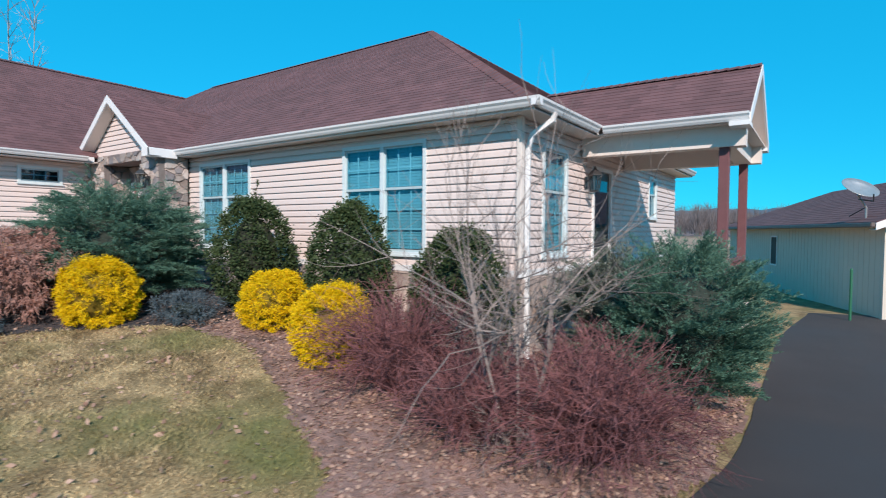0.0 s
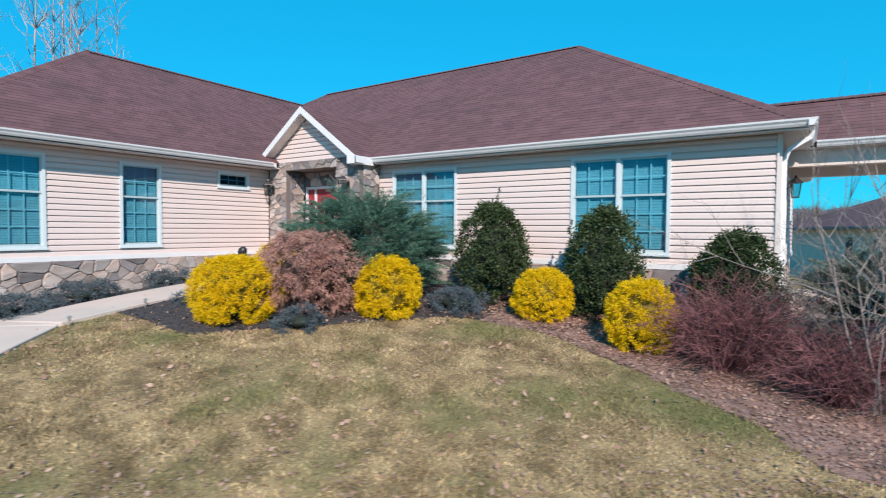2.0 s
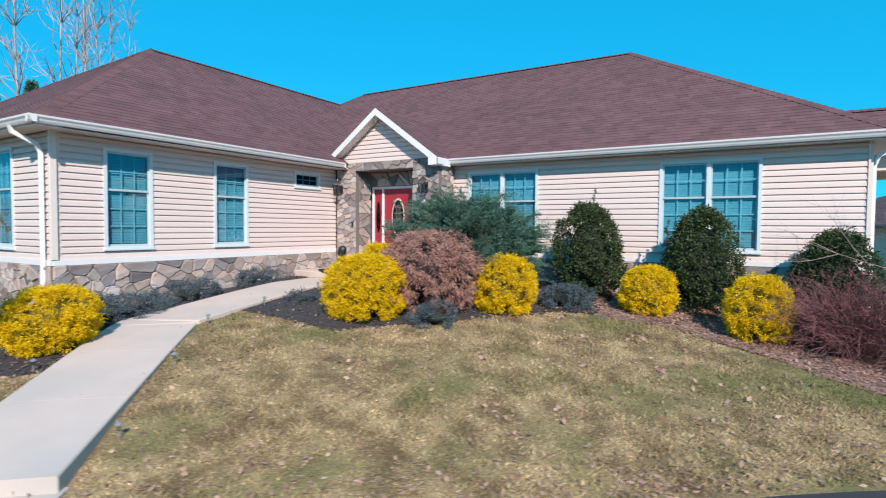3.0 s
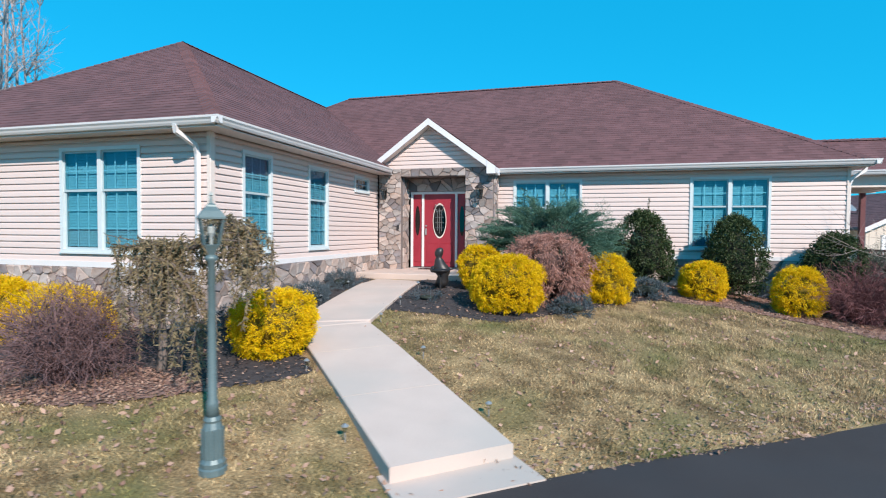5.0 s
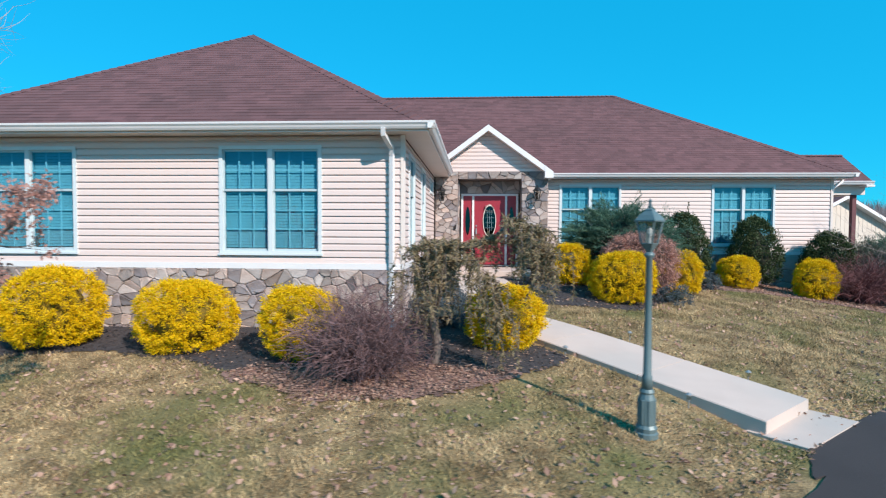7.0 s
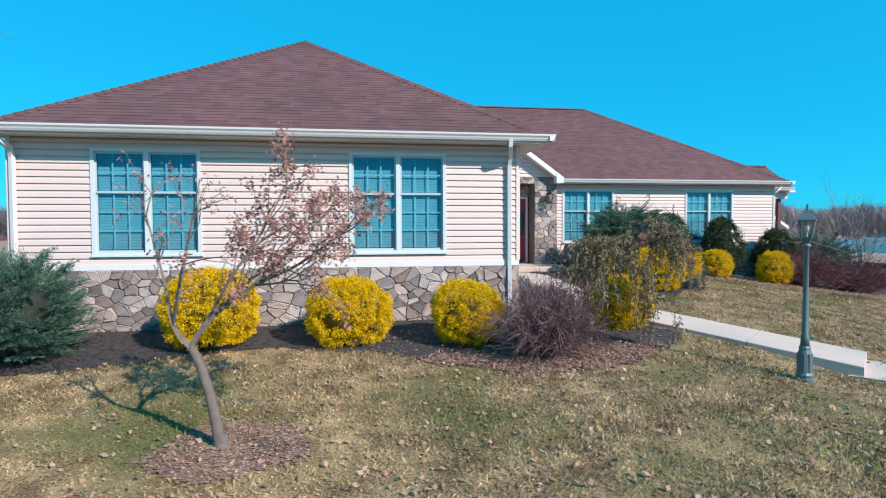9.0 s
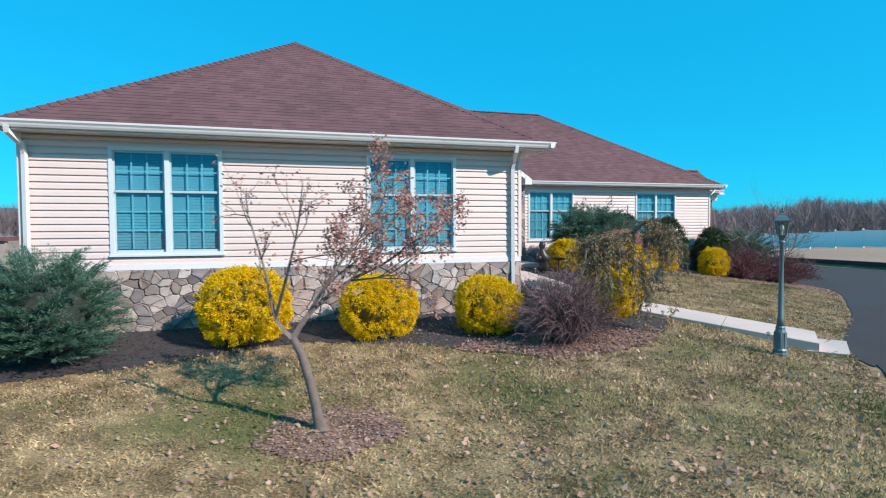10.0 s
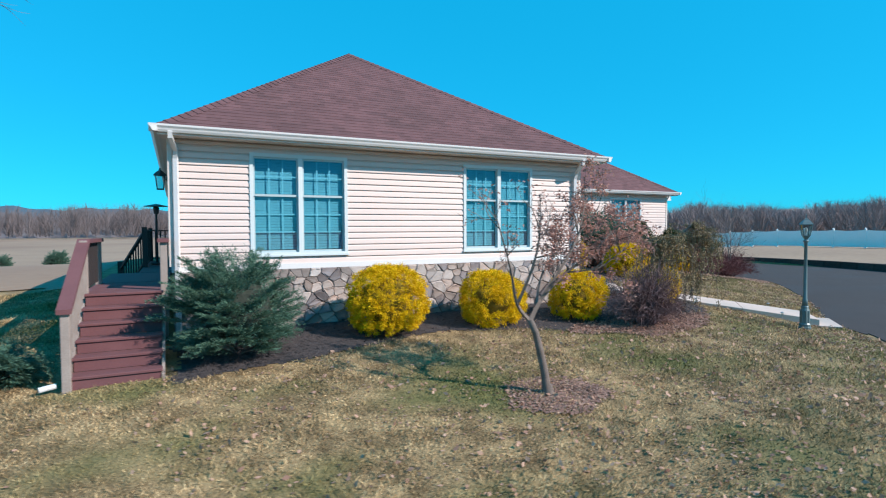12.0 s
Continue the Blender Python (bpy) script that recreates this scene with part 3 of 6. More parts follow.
# ---- entry ----
PY = 6.02
O0, O1, OT = -14.36, -12.53, 3.40
stone_face(-15.02, O0, 0.45, 3.62, FRONT(PY), 0.145, 7, "stone_pier")
stone_face(O1, -11.78, 0.45, 3.62, FRONT(PY), 0.145, 8, "stone_pier")
stone_face(O0, O1, OT, 3.62, FRONT(PY), 0.15, 9, "stone_lintel")
stone_face(PY + 0.12, 6.60, 0.7, OT, RIGHT(O0 + 0.0), 0.16, 10, "stone_reveal")
stone_face(PY + 0.12, 6.66, 0.45, 3.46, RIGHT(-11.78), 0.15, 11, "stone_return")
stone_face(O0, O1, 3.03, OT, FRONT(6.60), 0.17, 12, "stone_panel")
part("portal_core", made((O1 + 0.005, PY + 0.125, 0.45, -11.93, 6.9, 3.6), (-15.02, PY + 0.125, 0.45, O0 - 0.125, 6.9, 3.6), (O0 - 0.12, PY + 0.125, OT + 0.01, O1, 6.9, 3.6), (O0 - 0.1, 6.73, 3.0, O1, 6.9, 3.4)), M_MORTAR, house)
# gable: siding triangle, white rake boards, returns
w = part("gable_wall", prism([(-15.0, 3.62), (-11.95, 3.62), (-13.5, 4.75)], "y", PY + 0.045, PY + 0.10), M_SIDING, house, "beige siding in the entry gable")
for k in range(10):
    z = 3.62 + k * COURSE
    half = (4.80 - z - COURSE * 0.5) / 0.733
    if half > 0.1:
        x0, x1 = max(-15.02, -13.5 - half), -13.5 + half
        part("siding_board", BOARD, M_SIDING, w, at=Matrix.Translation((x0, PY, z)) @ Matrix.Diagonal((x1 - x0, 1, 1, 1)))


def rake(p, q, y, name="rake_board", deep=0.17, parent=house):
    """A sloping white board under a gable's edge, with a metal drip above it."""
    (x0, z0), (x1, z1) = p, q
    part(name, prism([(x0, z0), (x1, z1), (x1, z1 - deep), (x0, z0 - deep)], "y", y, y + 0.03), M_WHITE, parent, "white rake board")
    part("rake_soffit", prism([(x0, z0 - deep + 0.02), (x1, z1 - deep + 0.02), (x1, z1 - deep), (x0, z0 - deep)], "y", y + 0.03, y + 0.28), M_SOFFIT, parent)


rake((-13.5, 4.915), (-11.66, 3.585), 5.725)
rake((-13.5, 4.915), (-14.97, 3.84), 5.725)
part("rake_return", prism([(-11.66, 3.58), (-11.66, 3.41), (-11.90, 3.41), (-11.90, 3.76)], "y", 5.715, 6.36), M_WHITE, house)
# door with two sidelights
DY = 6.63
door = part("front_door_frame", made((-14.28, DY - 0.03, 0.86, -14.215, DY + 0.1, 3.02), (-12.635, DY - 0.03, 0.86, -12.57, DY + 0.1, 3.02), (-14.215, DY - 0.03, 2.955, -12.635, DY + 0.1, 3.02), (-13.95, DY - 0.02, 0.89, -13.885, DY + 0.1, 2.955), (-12.965, DY - 0.02, 0.89, -12.90, DY + 0.1, 2.955)), M_WHITE, house, "white door frame")
part("threshold", made((-14.28, DY - 0.06, 0.835, -12.57, DY + 0.1, 0.875)), M_GALV, door)


def oval(cx, cz, rx, rz, y, depth, ring, n=28):
    bm = bmesh.new()
    loops = []
    for s, yy in ((1.0, y), (1.0, y - depth), (ring, y - depth), (ring, y)):
        loops.append([bm.verts.new((cx + rx * s * math.cos(2 * math.pi * k / n), yy, cz + rz * s * math.sin(2 * math.pi * k / n))) for k in range(n)])
    for a, b in zip(loops, loops[1:]):
        for k in range(n):
            bm.faces.new((a[k], a[(k + 1) % n], b[(k + 1) % n], b[k]))
    return bm


def disc(cx, cz, rx, rz, y, n=28):
    bm = bmesh.new()
    f = [bm.verts.new((cx + rx * math.cos(2 * math.pi * k / n), y, cz + rz * math.sin(2 * math.pi * k / n))) for k in range(n)]
    g = [bm.verts.new((v.co.x, y + 0.006, v.co.z)) for v in f]
    bm.faces.new(f[::-1])
    bm.faces.new(g)
    for k in range(n):
        bm.faces.new((f[k], f[(k + 1) % n], g[(k + 1) % n], g[k]))
    return bm


M_LEAD = glass("leaded_glass", (0.09, 0.11, 0.10), 0.05)
leaf = part("front_door", made((-13.885, DY + 0.01, 0.89, -12.965, DY + 0.05, 2.955), bevel=0.004), M_DOOR, house, "red panelled front door with an oval leaded light")
part("oval_moulding", oval(-13.425, 2.20, 0.20, 0.50, DY + 0.012, 0.018, 0.91), M_SOFFIT, leaf)
part("oval_glass", disc(-13.425, 2.20, 0.183, 0.457, DY - 0.001), M_LEAD, leaf, "dark leaded glass")
lead = bmesh.new()
for dx in (-0.06, 0.0, 0.06):
    box(lead, -13.428 + dx, DY - 0.006, 1.85 + abs(dx), -13.422 + dx, DY - 0.002, 2.55 - abs(dx))
for dz in (-0.2, -0.05, 0.1, 0.25):
    box(lead, -13.55, DY - 0.006, 2.197 + dz, -13.30, DY - 0.002, 2.203 + dz)
part("leading", lead, M_GALV, leaf)
for x0, x1 in ((-13.80, -13.46), (-13.39, -13.05)):
    part("door_panel", made((x0, DY - 0.004, 1.02, x1, DY + 0.012, 1.56), bevel=0.012), M_DOOR, leaf)
part("door_handle", made((-13.845, DY - 0.05, 1.80, -13.80, DY + 0.01, 1.98), (-13.845, DY - 0.03, 2.03, -13.80, DY + 0.01, 2.08), bevel=0.008), M_GALV, leaf, "dull metal handle and lock")
for x0, x1 in ((-14.215, -13.95), (-12.90, -12.635)):
    side = part("sidelight", made((x0, DY + 0.01, 0.89, x1, DY + 0.05, 2.955), bevel=0.004), M_DOOR, house, "red sidelight with a slim oval light")
    part("oval_moulding", oval((x0 + x1) / 2, 2.20, 0.09, 0.52, DY + 0.012, 0.018, 0.82), M_DOOR, side)
    part("oval_glass", disc((x0 + x1) / 2, 2.20, 0.07, 0.45, DY - 0.001), M_LEAD, side)
    part("door_panel", made((x0 + 0.05, DY - 0.002, 1.02, x1 - 0.05, DY + 0.012, 1.56), bevel=0.010), M_DOOR, side)

wreath = bmesh.new()
rngw = random.Random(5)
for k in range(60):
    a = rngw.uniform(0, 6.28)
    p = Vector((-13.425 + 0.12 * math.cos(a), DY - 0.03 + rngw.uniform(-0.02, 0.02), 2.58 + 0.10 * math.sin(a)))
    q = [wreath.verts.new(p + Vector([rngw.uniform(-0.035, 0.035) for _ in range(3)])) for _ in range(3)]
    wreath.faces.new(q)
tagged(part("door_wreath", wreath, M_GALV), "small pale dried wreath hanging on the red door", "wreath")


def coach_lamp(at):
    """A wall lantern: back plate, arm, roofed cage with four panes."""
    t = thing("wall_lantern", "dark metal coach lantern on the house wall", "lantern", at=at)
    part("back_plate", made((-0.05, -0.02, -0.12, 0.05, 0.0, 0.10), bevel=0.006), M_BLACK, t)
    part("arm", tube([(0, -0.01, 0.0), (0, -0.09, 0.06), (0, -0.15, 0.20), (0, -0.17, 0.26)], 0.011, 6), M_BLACK, t)
    cage = bmesh.new()
    for sx in (-1, 1):
        for sy in (-1, 1):
            a, b = Vector((sx * 0.055, -0.17 + sy * 0.055, -0.15)), Vector((sx * 0.085, -0.17 + sy * 0.085, 0.12))
            vs = [cage.verts.new(p + Vector((u * 0.008, v * 0.008, 0))) for p in (a, b) for u, v in ((-1, -1), (1, -1), (1, 1), (-1, 1))]
            for i in range(4):
                cage.faces.new((vs[i], vs[(i + 1) % 4], vs[4 + (i + 1) % 4], vs[4 + i]))
    box(cage, -0.065, -0.235, -0.17, 0.065, -0.105, -0.148)
    part("cage", cage, M_BLACK, t)
    part("lantern_roof", lathe([(0.13, 0.115), (0.125, 0.13), (0.07, 0.19), (0.03, 0.22), (0.012, 0.27)], 4, 0, -0.17), M_BLACK, t)
    part("lantern_glass", lathe([(0.070, -0.145), (0.105, 0.115)], 4, 0, -0.17), M_PANE, t)
    return t


M_PANE = glass("lantern_pane", (0.75, 0.78, 0.76), 0.08)
coach_lamp(FRONT(PY - 0.045) @ pose(-14.82, 0, 2.93))
coach_lamp(FRONT(PY - 0.045) @ pose(-12.10, 0, 2.93))
coach_lamp(pose(-23.66, 1.6, 2.95, 0, 0, -90))
tagged(part("doorbell", made((-14.45, PY - 0.085, 1.95, -14.40, PY - 0.055, 2.07), bevel=0.004), M_BLACK), "small black doorbell on the stone pier", "doorbell")


def downspout(path, name="downspout"):
    """A white rectangular drain pipe with elbows, strapped to the wall."""
    bm = tube(path, 0.048, 4)
    part(name, bm, M_WHITE, house, "white metal downspout")


downspout([(-15.30, -1.24, 3.50), (-15.30, -1.22, 3.40), (-15.22, -0.92, 3.24), (-15.22, -0.86, 3.10), (-15.22, -0.86, 1.3), (-15.22, -0.90, 0.20)])
downspout([(-23.62, -1.24, 3.50), (-23.62, -1.22, 3.42), (-23.55, -0.92, 3.26), (-23.55, -0.86, 3.12), (-23.55, -0.86, 1.3), (-23.55, -0.90, 0.1)])
downspout([(-3.08, 6.90, 3.50), (-3.10, 6.90, 3.40), (-3.38, 6.85, 3.22), (-3.44, 6.85, 3.05), (-3.44, 6.85, 1.3), (-3.42, 6.85, 0.1)])

# ---- side porch ----
for y in (9.08, 11.48):
    post = part("porch_post", made((-1.375, y - 0.07, -0.35, -1.235, y + 0.07, 3.32), bevel=0.008), M_POST, house, "red-brown painted porch post")
for b in ((-3.46, 8.95, 3.16, -1.02, 9.20, 3.46), (-3.46, 11.36, 3.16, -1.02, 11.60, 3.46), (-1.42, 9.20, 3.16, -1.17, 11.36, 3.46)):
    part("porch_beam", made(b), M_SOFFIT, house, "beige wrapped porch beam")
part("porch_ceiling", made((-3.13, 8.74, 3.462, -0.97, 11.82, 3.48)), M_SOFFIT, house)
part("porch_gable", prism([(8.85, 3.485), (11.71, 3.485), (10.28, 4.50)], "x", -1.24, -1.19), M_SIDING, house)
for (y0, z0), (y1, z1) in (((10.28, 4.635), (8.70, 3.56)), ((10.28, 4.635), (11.86, 3.56))):
    part("rake_board", prism([(y0, z0), (y1, z1), (y1, z1 - 0.16), (y0, z0 - 0.16)], "x", -0.965, -0.935), M_WHITE, house, "white rake board")
    part("rake_soffit", prism([(y0, z0 - 0.14), (y1, z1 - 0.14), (y1, z1 - 0.16), (y0, z0 - 0.16)], "x", -1.19, -0.965), M_SOFFIT, house)
for y in (8.62, 11.58):
    part("rake_return", made((-1.20, y, 3.40, -0.94, y + 0.36, 3.462)), M_WHITE, house)
part("porch_floor", made((-3.48, 9.0, -0.35, -1.1, 11.6, 0.60)), M_CONC, house, "concrete side porch")
for y0, y1 in ((9.17, 11.39),):
    rail = part("porch_rail", made((-1.33, y0, 1.40, -1.27, y1, 1.46), (-1.32, y0, 0.70, -1.28, y1, 0.74)), M_POST, house, "red-brown porch railing")
    BAL = data_of("baluster", made((-0.018, -0.018, 0, 0.018, 0.018, 0.66)), M_POST)
    for k in range(14):
        part("baluster", BAL, M_POST, rail, at=pose(-1.30, y0 + 0.15 * (k + 0.9), 0.74))
sdoor = part("side_door", made((-3.56, 9.63, 1.10, -3.52, 10.57, 3.02)), M_BLACK, house, "dark side door with glass")
part("door_glass", made((-3.515, 9.78, 1.9, -3.505, 10.42, 2.85)), M_GLASS, sdoor)
part("door_frame", made((-3.55, 9.58, 1.06, -3.47, 9.64, 3.08), (-3.55, 10.56, 1.06, -3.47, 10.62, 3.08), (-3.55, 9.64, 3.02, -3.47, 10.56, 3.08)), M_WHITE, sdoor)
coach_lamp(pose(-3.49, 9.2, 2.75, 0, 0, 90))

# ---- slab, walk, drive ----
tagged(part("entry_slab", made((-15.0, 4.45, 0.35, -12.0, 6.66, 0.845), bevel=0.015), M_CONC), "pale concrete entry slab, one step high", "slab", kind="structure")


def spline(points, n):
    pts = [Vector(p) for p in points]
    out = []
    for i in range(len(pts) - 1):
        p0, p1, p2, p3 = pts[max(0, i - 1)], pts[i], pts[i + 1], pts[min(len(pts) - 1, i + 2)]
        for k in range(n):
            t = k / n
            out.append(0.5 * ((2 * p1) + (p2 - p0) * t + (2 * p0 - 5 * p1 + 4 * p2 - p3) * t * t + (3 * p1 - p0 - 3 * p2 + p3) * t ** 3))
    return out + [pts[-1]]


WALK = [Vector((-10.30, -3.39)).lerp(Vector((-13.34, -0.02)), k / 18) for k in range(18)] + [Vector((-13.34, -0.02)).lerp(Vector((-13.78, 4.45)), k / 18) for k in range(19)]


def walk_z(i):
    p = WALK[i]
    z = max(-0.105, min(z_at(p.x, p.y) + 0.065, 0.70))
    if i < 10:
        q = WALK[10]
        z = max(z_at(p.x, p.y) + 0.035, -0.105 + (z_at(q.x, q.y) + 0.17) * i / 10)
    return z


path_top = new("front_walk")
tagged(path_top, "pale concrete front walk in cast sections, slightly dirty", "path", kind="structure")
n = len(WALK)
for start in range(0, n - 1, 6):
    idx = list(range(start, min(start + 7, n)))
    bm = bmesh.new()
    rows = []
    for i in idx:
        t = (WALK[min(i + 1, n - 1)] - WALK[max(i - 1, 0)]).normalized()
        side = Vector((t.y, -t.x)) * 0.625
        c = WALK[i] + (t * 0.006 if i == idx[0] else -t * 0.006 if i == idx[-1] else t * 0)
        z = walk_z(i)
        rows.append([bm.verts.new((c.x + side.x * s, c.y + side.y * s, zz)) for s, zz in ((-1, z - 0.26), (-1, z - 0.012), (-0.98, z), (0.98, z), (1, z - 0.012), (1, z - 0.26))])
    for a, b in zip(rows, rows[1:]):
        for k in range(6):
            bm.faces.new((a[k], a[(k + 1) % 6], b[(k + 1) % 6], b[k]))
    bm.faces.new(rows[0][::-1])
    bm.faces.new(rows[-1])
    bmesh.ops.recalc_face_normals(bm, faces=bm.faces)
    part("slab_section", bm, M_CONC, path_top)
pad = bmesh.new()
vs = [pad.verts.new((x, y, z)) for z in (-0.40, -0.246) for x, y in ((-10.93, -3.70), (-9.88, -2.86), (-9.50, -3.32), (-10.53, -4.17))]
for f in ((3, 2, 1, 0), (4, 5, 6, 7), (0, 1, 5, 4), (1, 2, 6, 5), (2, 3, 7, 6), (3, 0, 4, 7)):
    pad.faces.new([vs[i] for i in f])
part("lower_step", pad, M_CONC, path_top)

edge = [(-40.0, -29.3), (-20.0, -12.54), (-11.6, -5.52), (-10.85, -4.72), (-10.52, -4.14), (-9.50, -3.30), (-8.62, -2.62), (-7.92, -2.12), (-6.77, -1.38), (-4.8, 0.16), (-2.6, 2.0), (-1.5, 3.2), (-0.95, 4.5), (-0.72, 6.2), (-0.72, 9.0), (-0.72, 13.0), (-0.3, 17.6)]
far_edge = [(7.6, 20.2), (9.6, 16.0), (9.9, 11.0), (9.3, 6.0), (7.0, 1.2), (2.0, -4.5), (-8.0, -13.5), (-30.0, -33.0)]
rim = spline([(x, y) for x, y in edge], 5) + spline(far_edge, 5)
bm = bmesh.new()
rngd = random.Random(2)
top = [bm.verts.new((p.x + rngd.uniform(-0.02, 0.02), p.y + rngd.uniform(-0.02, 0.02), -0.262)) for p in rim]
low = [bm.verts.new((v.co.x, v.co.y, -0.40)) for v in top]
bm.faces.new(top)
for i in range(len(rim)):
    j = (i + 1) % len(rim)
    bm.faces.new((top[i], low[i], low[j], top[j]))
bmesh.ops.recalc_face_normals(bm, faces=bm.faces)
bmesh.ops.triangulate(bm, faces=bm.faces)
tagged(part("driveway", bm, M_ASPH), "smooth dark sealed asphalt driveway", "driveway", kind="structure")
# timber edging along the far side of the drive
kerb = thing("timber_edging", "dark weathered timber edging along the driveway's far side", "edging")
far = spline(far_edge, 5)
for i in range(2, 26):
    a, b = far[i], far[i + 1]
    d = (b - a)
    part("timber", made((0.01, 0.0, -0.34, d.length - 0.01, 0.16, 0.10), bevel=0.012), M_TIMBER, kerb, at=pose(a.x, a.y, 0, 0, 0, math.degrees(math.atan2(d.y, d.x))))

# ---- garage ----
GA = math.degrees(math.atan2(0.33, 0.944))
garage = thing("garage", "cream garage with a low red-brown shingle roof", "garage", at=pose(1.22, 17.4, -0.42, 0, 0, GA))
GW, GL, GE, GH = 6.9, 16.0, 2.62, 4.22
part("wall", made((0, 0.0, 0, GW, 0.15, GE), (0, 0.15, 0, 0.15, GL, GE), (GW - 0.15, 0.15, 0, GW, GL, GE), (0.15, GL - 0.15, 0, GW - 0.15, GL, GE)), M_CREAM, garage, "cream vertical siding")
part("gable", prism([(0, GE), (GW, GE), (GW / 2, GH - 0.05)], "y", 0.0, 0.15), M_CREAM, garage)
for k in range(52):
    part("batten", made((-0.006, 0.15 + 0.305 * k, 0.05, 0.0, 0.17 + 0.305 * k, GE)), M_CREAM, garage)
for k in range(23):
    zt = min(GE, 99) + (GH - 0.07 - GE) * (1 - abs(0.3 * k + 0.15 - GW / 2) / (GW / 2))
    part("batten", made((0.14 + 0.3 * k, -0.012, 2.35 if 0.35 < 0.3 * k < 5.6 else 0.05, 0.16 + 0.3 * k, 0.0, zt)), M_CREAM, garage)
for s in (0, 1):
    x0, xm = (-0.35, GW / 2) if s == 0 else (GW + 0.35, GW / 2)
    lo = GE - 0.02
    part("roof_slope", slope_mesh([(x0, -0.35, lo), (xm, -0.35, GH), (xm, GL - 3.4, GH), (x0, GL + 0.35, lo)]), M_SHY, garage, "red-brown shingles")
    part("rake_board", prism([(x0, lo - 0.02), (xm, GH - 0.02), (xm, GH - 0.20), (x0, lo - 0.20)], "y", -0.37, -0.33), M_WHITE, garage, "white rake board")
    part("rake_soffit", prism([(x0, lo - 0.18), (xm, GH - 0.18), (xm, GH - 0.2), (x0, lo - 0.2)], "y", -0.33, 0.0), M_WHITE, garage)
part("roof_slope", slope_mesh([(-0.35, GL + 0.35, GE - 0.02), (GW / 2, GL - 3.4, GH), (GW + 0.35, GL + 0.35, GE - 0.02)]), M_SHX, garage)
part("gutter", made((-0.46, -0.35, GE - 0.15, -0.34, GL + 0.35, GE - 0.03), bevel=0.02), M_BROWN, garage, "brown gutter")
part("soffit", made((-0.34, -0.33, GE - 0.16, 0, GL + 0.33, GE - 0.14)), M_CREAM, garage)
gd = part("garage_door", made((0.75, -0.03, 0.08, 3.2, 0.0, 2.2)), M_WHITE, garage, "white panelled garage door")
part("door_trim", made((0.65, -0.04, 0.08, 0.75, 0.0, 2.3), (3.2, -0.04, 0.08, 3.3, 0.0, 2.3), (0.75, -0.04, 2.2, 3.2, 0.0, 2.3)), M_WHITE, gd)
for r in range(4):
    for c in range(4):
        part("door_panel", made((0.83 + c * 0.6, -0.045, 0.16 + r * 0.52, 1.33 + c * 0.6, -0.03, 0.56 + r * 0.52), bevel=0.01), M_WHITE, gd)
gw = part("garage_window", made((-0.03, 8.2, 1.0, 0.0, 8.26, 2.2), (-0.03, 8.94, 1.0, 0.0, 9.0, 2.2), (-0.03, 8.26, 2.14, 0.0, 8.94, 2.2), (-0.03, 8.26, 1.0, 0.0, 8.94, 1.06)), M_WHITE, garage, "small white-framed window")
part("pane", made((-0.012, 8.26, 1.06, -0.006, 8.94, 2.14)), M_DARK, gw)
# satellite dish on the garage eave
dish = thing("satellite_dish", "grey satellite dish on a bent mast at the garage roof's edge", "satellite dish", at=pose(1.22, 17.4, -0.42, 0, 0, GA) @ pose(-0.05, 0.9, GE + 0.1))
part("mast", tube([(0, 0, 0.0), (0, 0, 0.28), (-0.22, -0.05, 0.62)], 0.028, 8), M_GALV, dish)
bm = lathe([(0.02, 0.0), (0.18, 0.02), (0.34, 0.075), (0.44, 0.13), (0.445, 0.12), (0.34, 0.06), (0.18, 0.005), (0.02, -0.015)], 28)
part("reflector", bm, M_GALV, dish, smooth=True, at=pose(-0.22, -0.05, 0.72, 38, 0, 20))
part("feed_arm", tube([(-0.22, -0.1, 0.5), (-0.10, -0.62, 0.42), (-0.12, -0.66, 0.60)], 0.018, 6), M_BLACK, dish)
for dx in (-0.25, 0.15):
    part("foot_strut", tube([(0, 0, 0.30), (dx, 0.35, 0.06)], 0.014, 6), M_BLACK, dish)
tagged(part("garden_stake", lathe([(0.03, -0.4), (0.03, 1.0), (0.01, 1.03)], 8, 0.55, 16.7), M_STAKE), "slim green marker stake beside the garage", "stake")

# ---- lamp post ----
LX, LY = -12.16, -4.275
lamp_post = thing("lamp_post", "green cast-metal garden lamp post with a four-sided lantern", "lamp post", at=pose(LX, LY, z_at(LX, LY) - 0.01))
part("base", lathe([(0.115, 0.0), (0.115, 0.05), (0.10, 0.06), (0.105, 0.10), (0.085, 0.13), (0.082, 0.38), (0.066, 0.43), (0.072, 0.45), (0.060, 0.48)], 12), M_LAMPGREEN, lamp_post)
for k in range(8):
    part("flute", made((-0.012, -0.012, 0.13, 0.012, 0.012, 0.38), bevel=0.004), M_LAMPGREEN, lamp_post, at=pose(0.077 * math.cos(k * 0.785), 0.077 * math.sin(k * 0.785), 0))
part("shaft", lathe([(0.055, 0.48), (0.048, 0.60), (0.040, 0.62), (0.033, 1.2), (0.030, 1.76), (0.05, 1.78), (0.05, 1.80), (0.03, 1.82)], 14), M_LAMPGREEN, lamp_post, smooth=True)
head = part("lantern_cup", lathe([(0.03, 1.82), (0.07, 1.88), (0.085, 1.90), (0.07, 1.905)], 4), M_LAMPGREEN, lamp_post)
cage = bmesh.new()
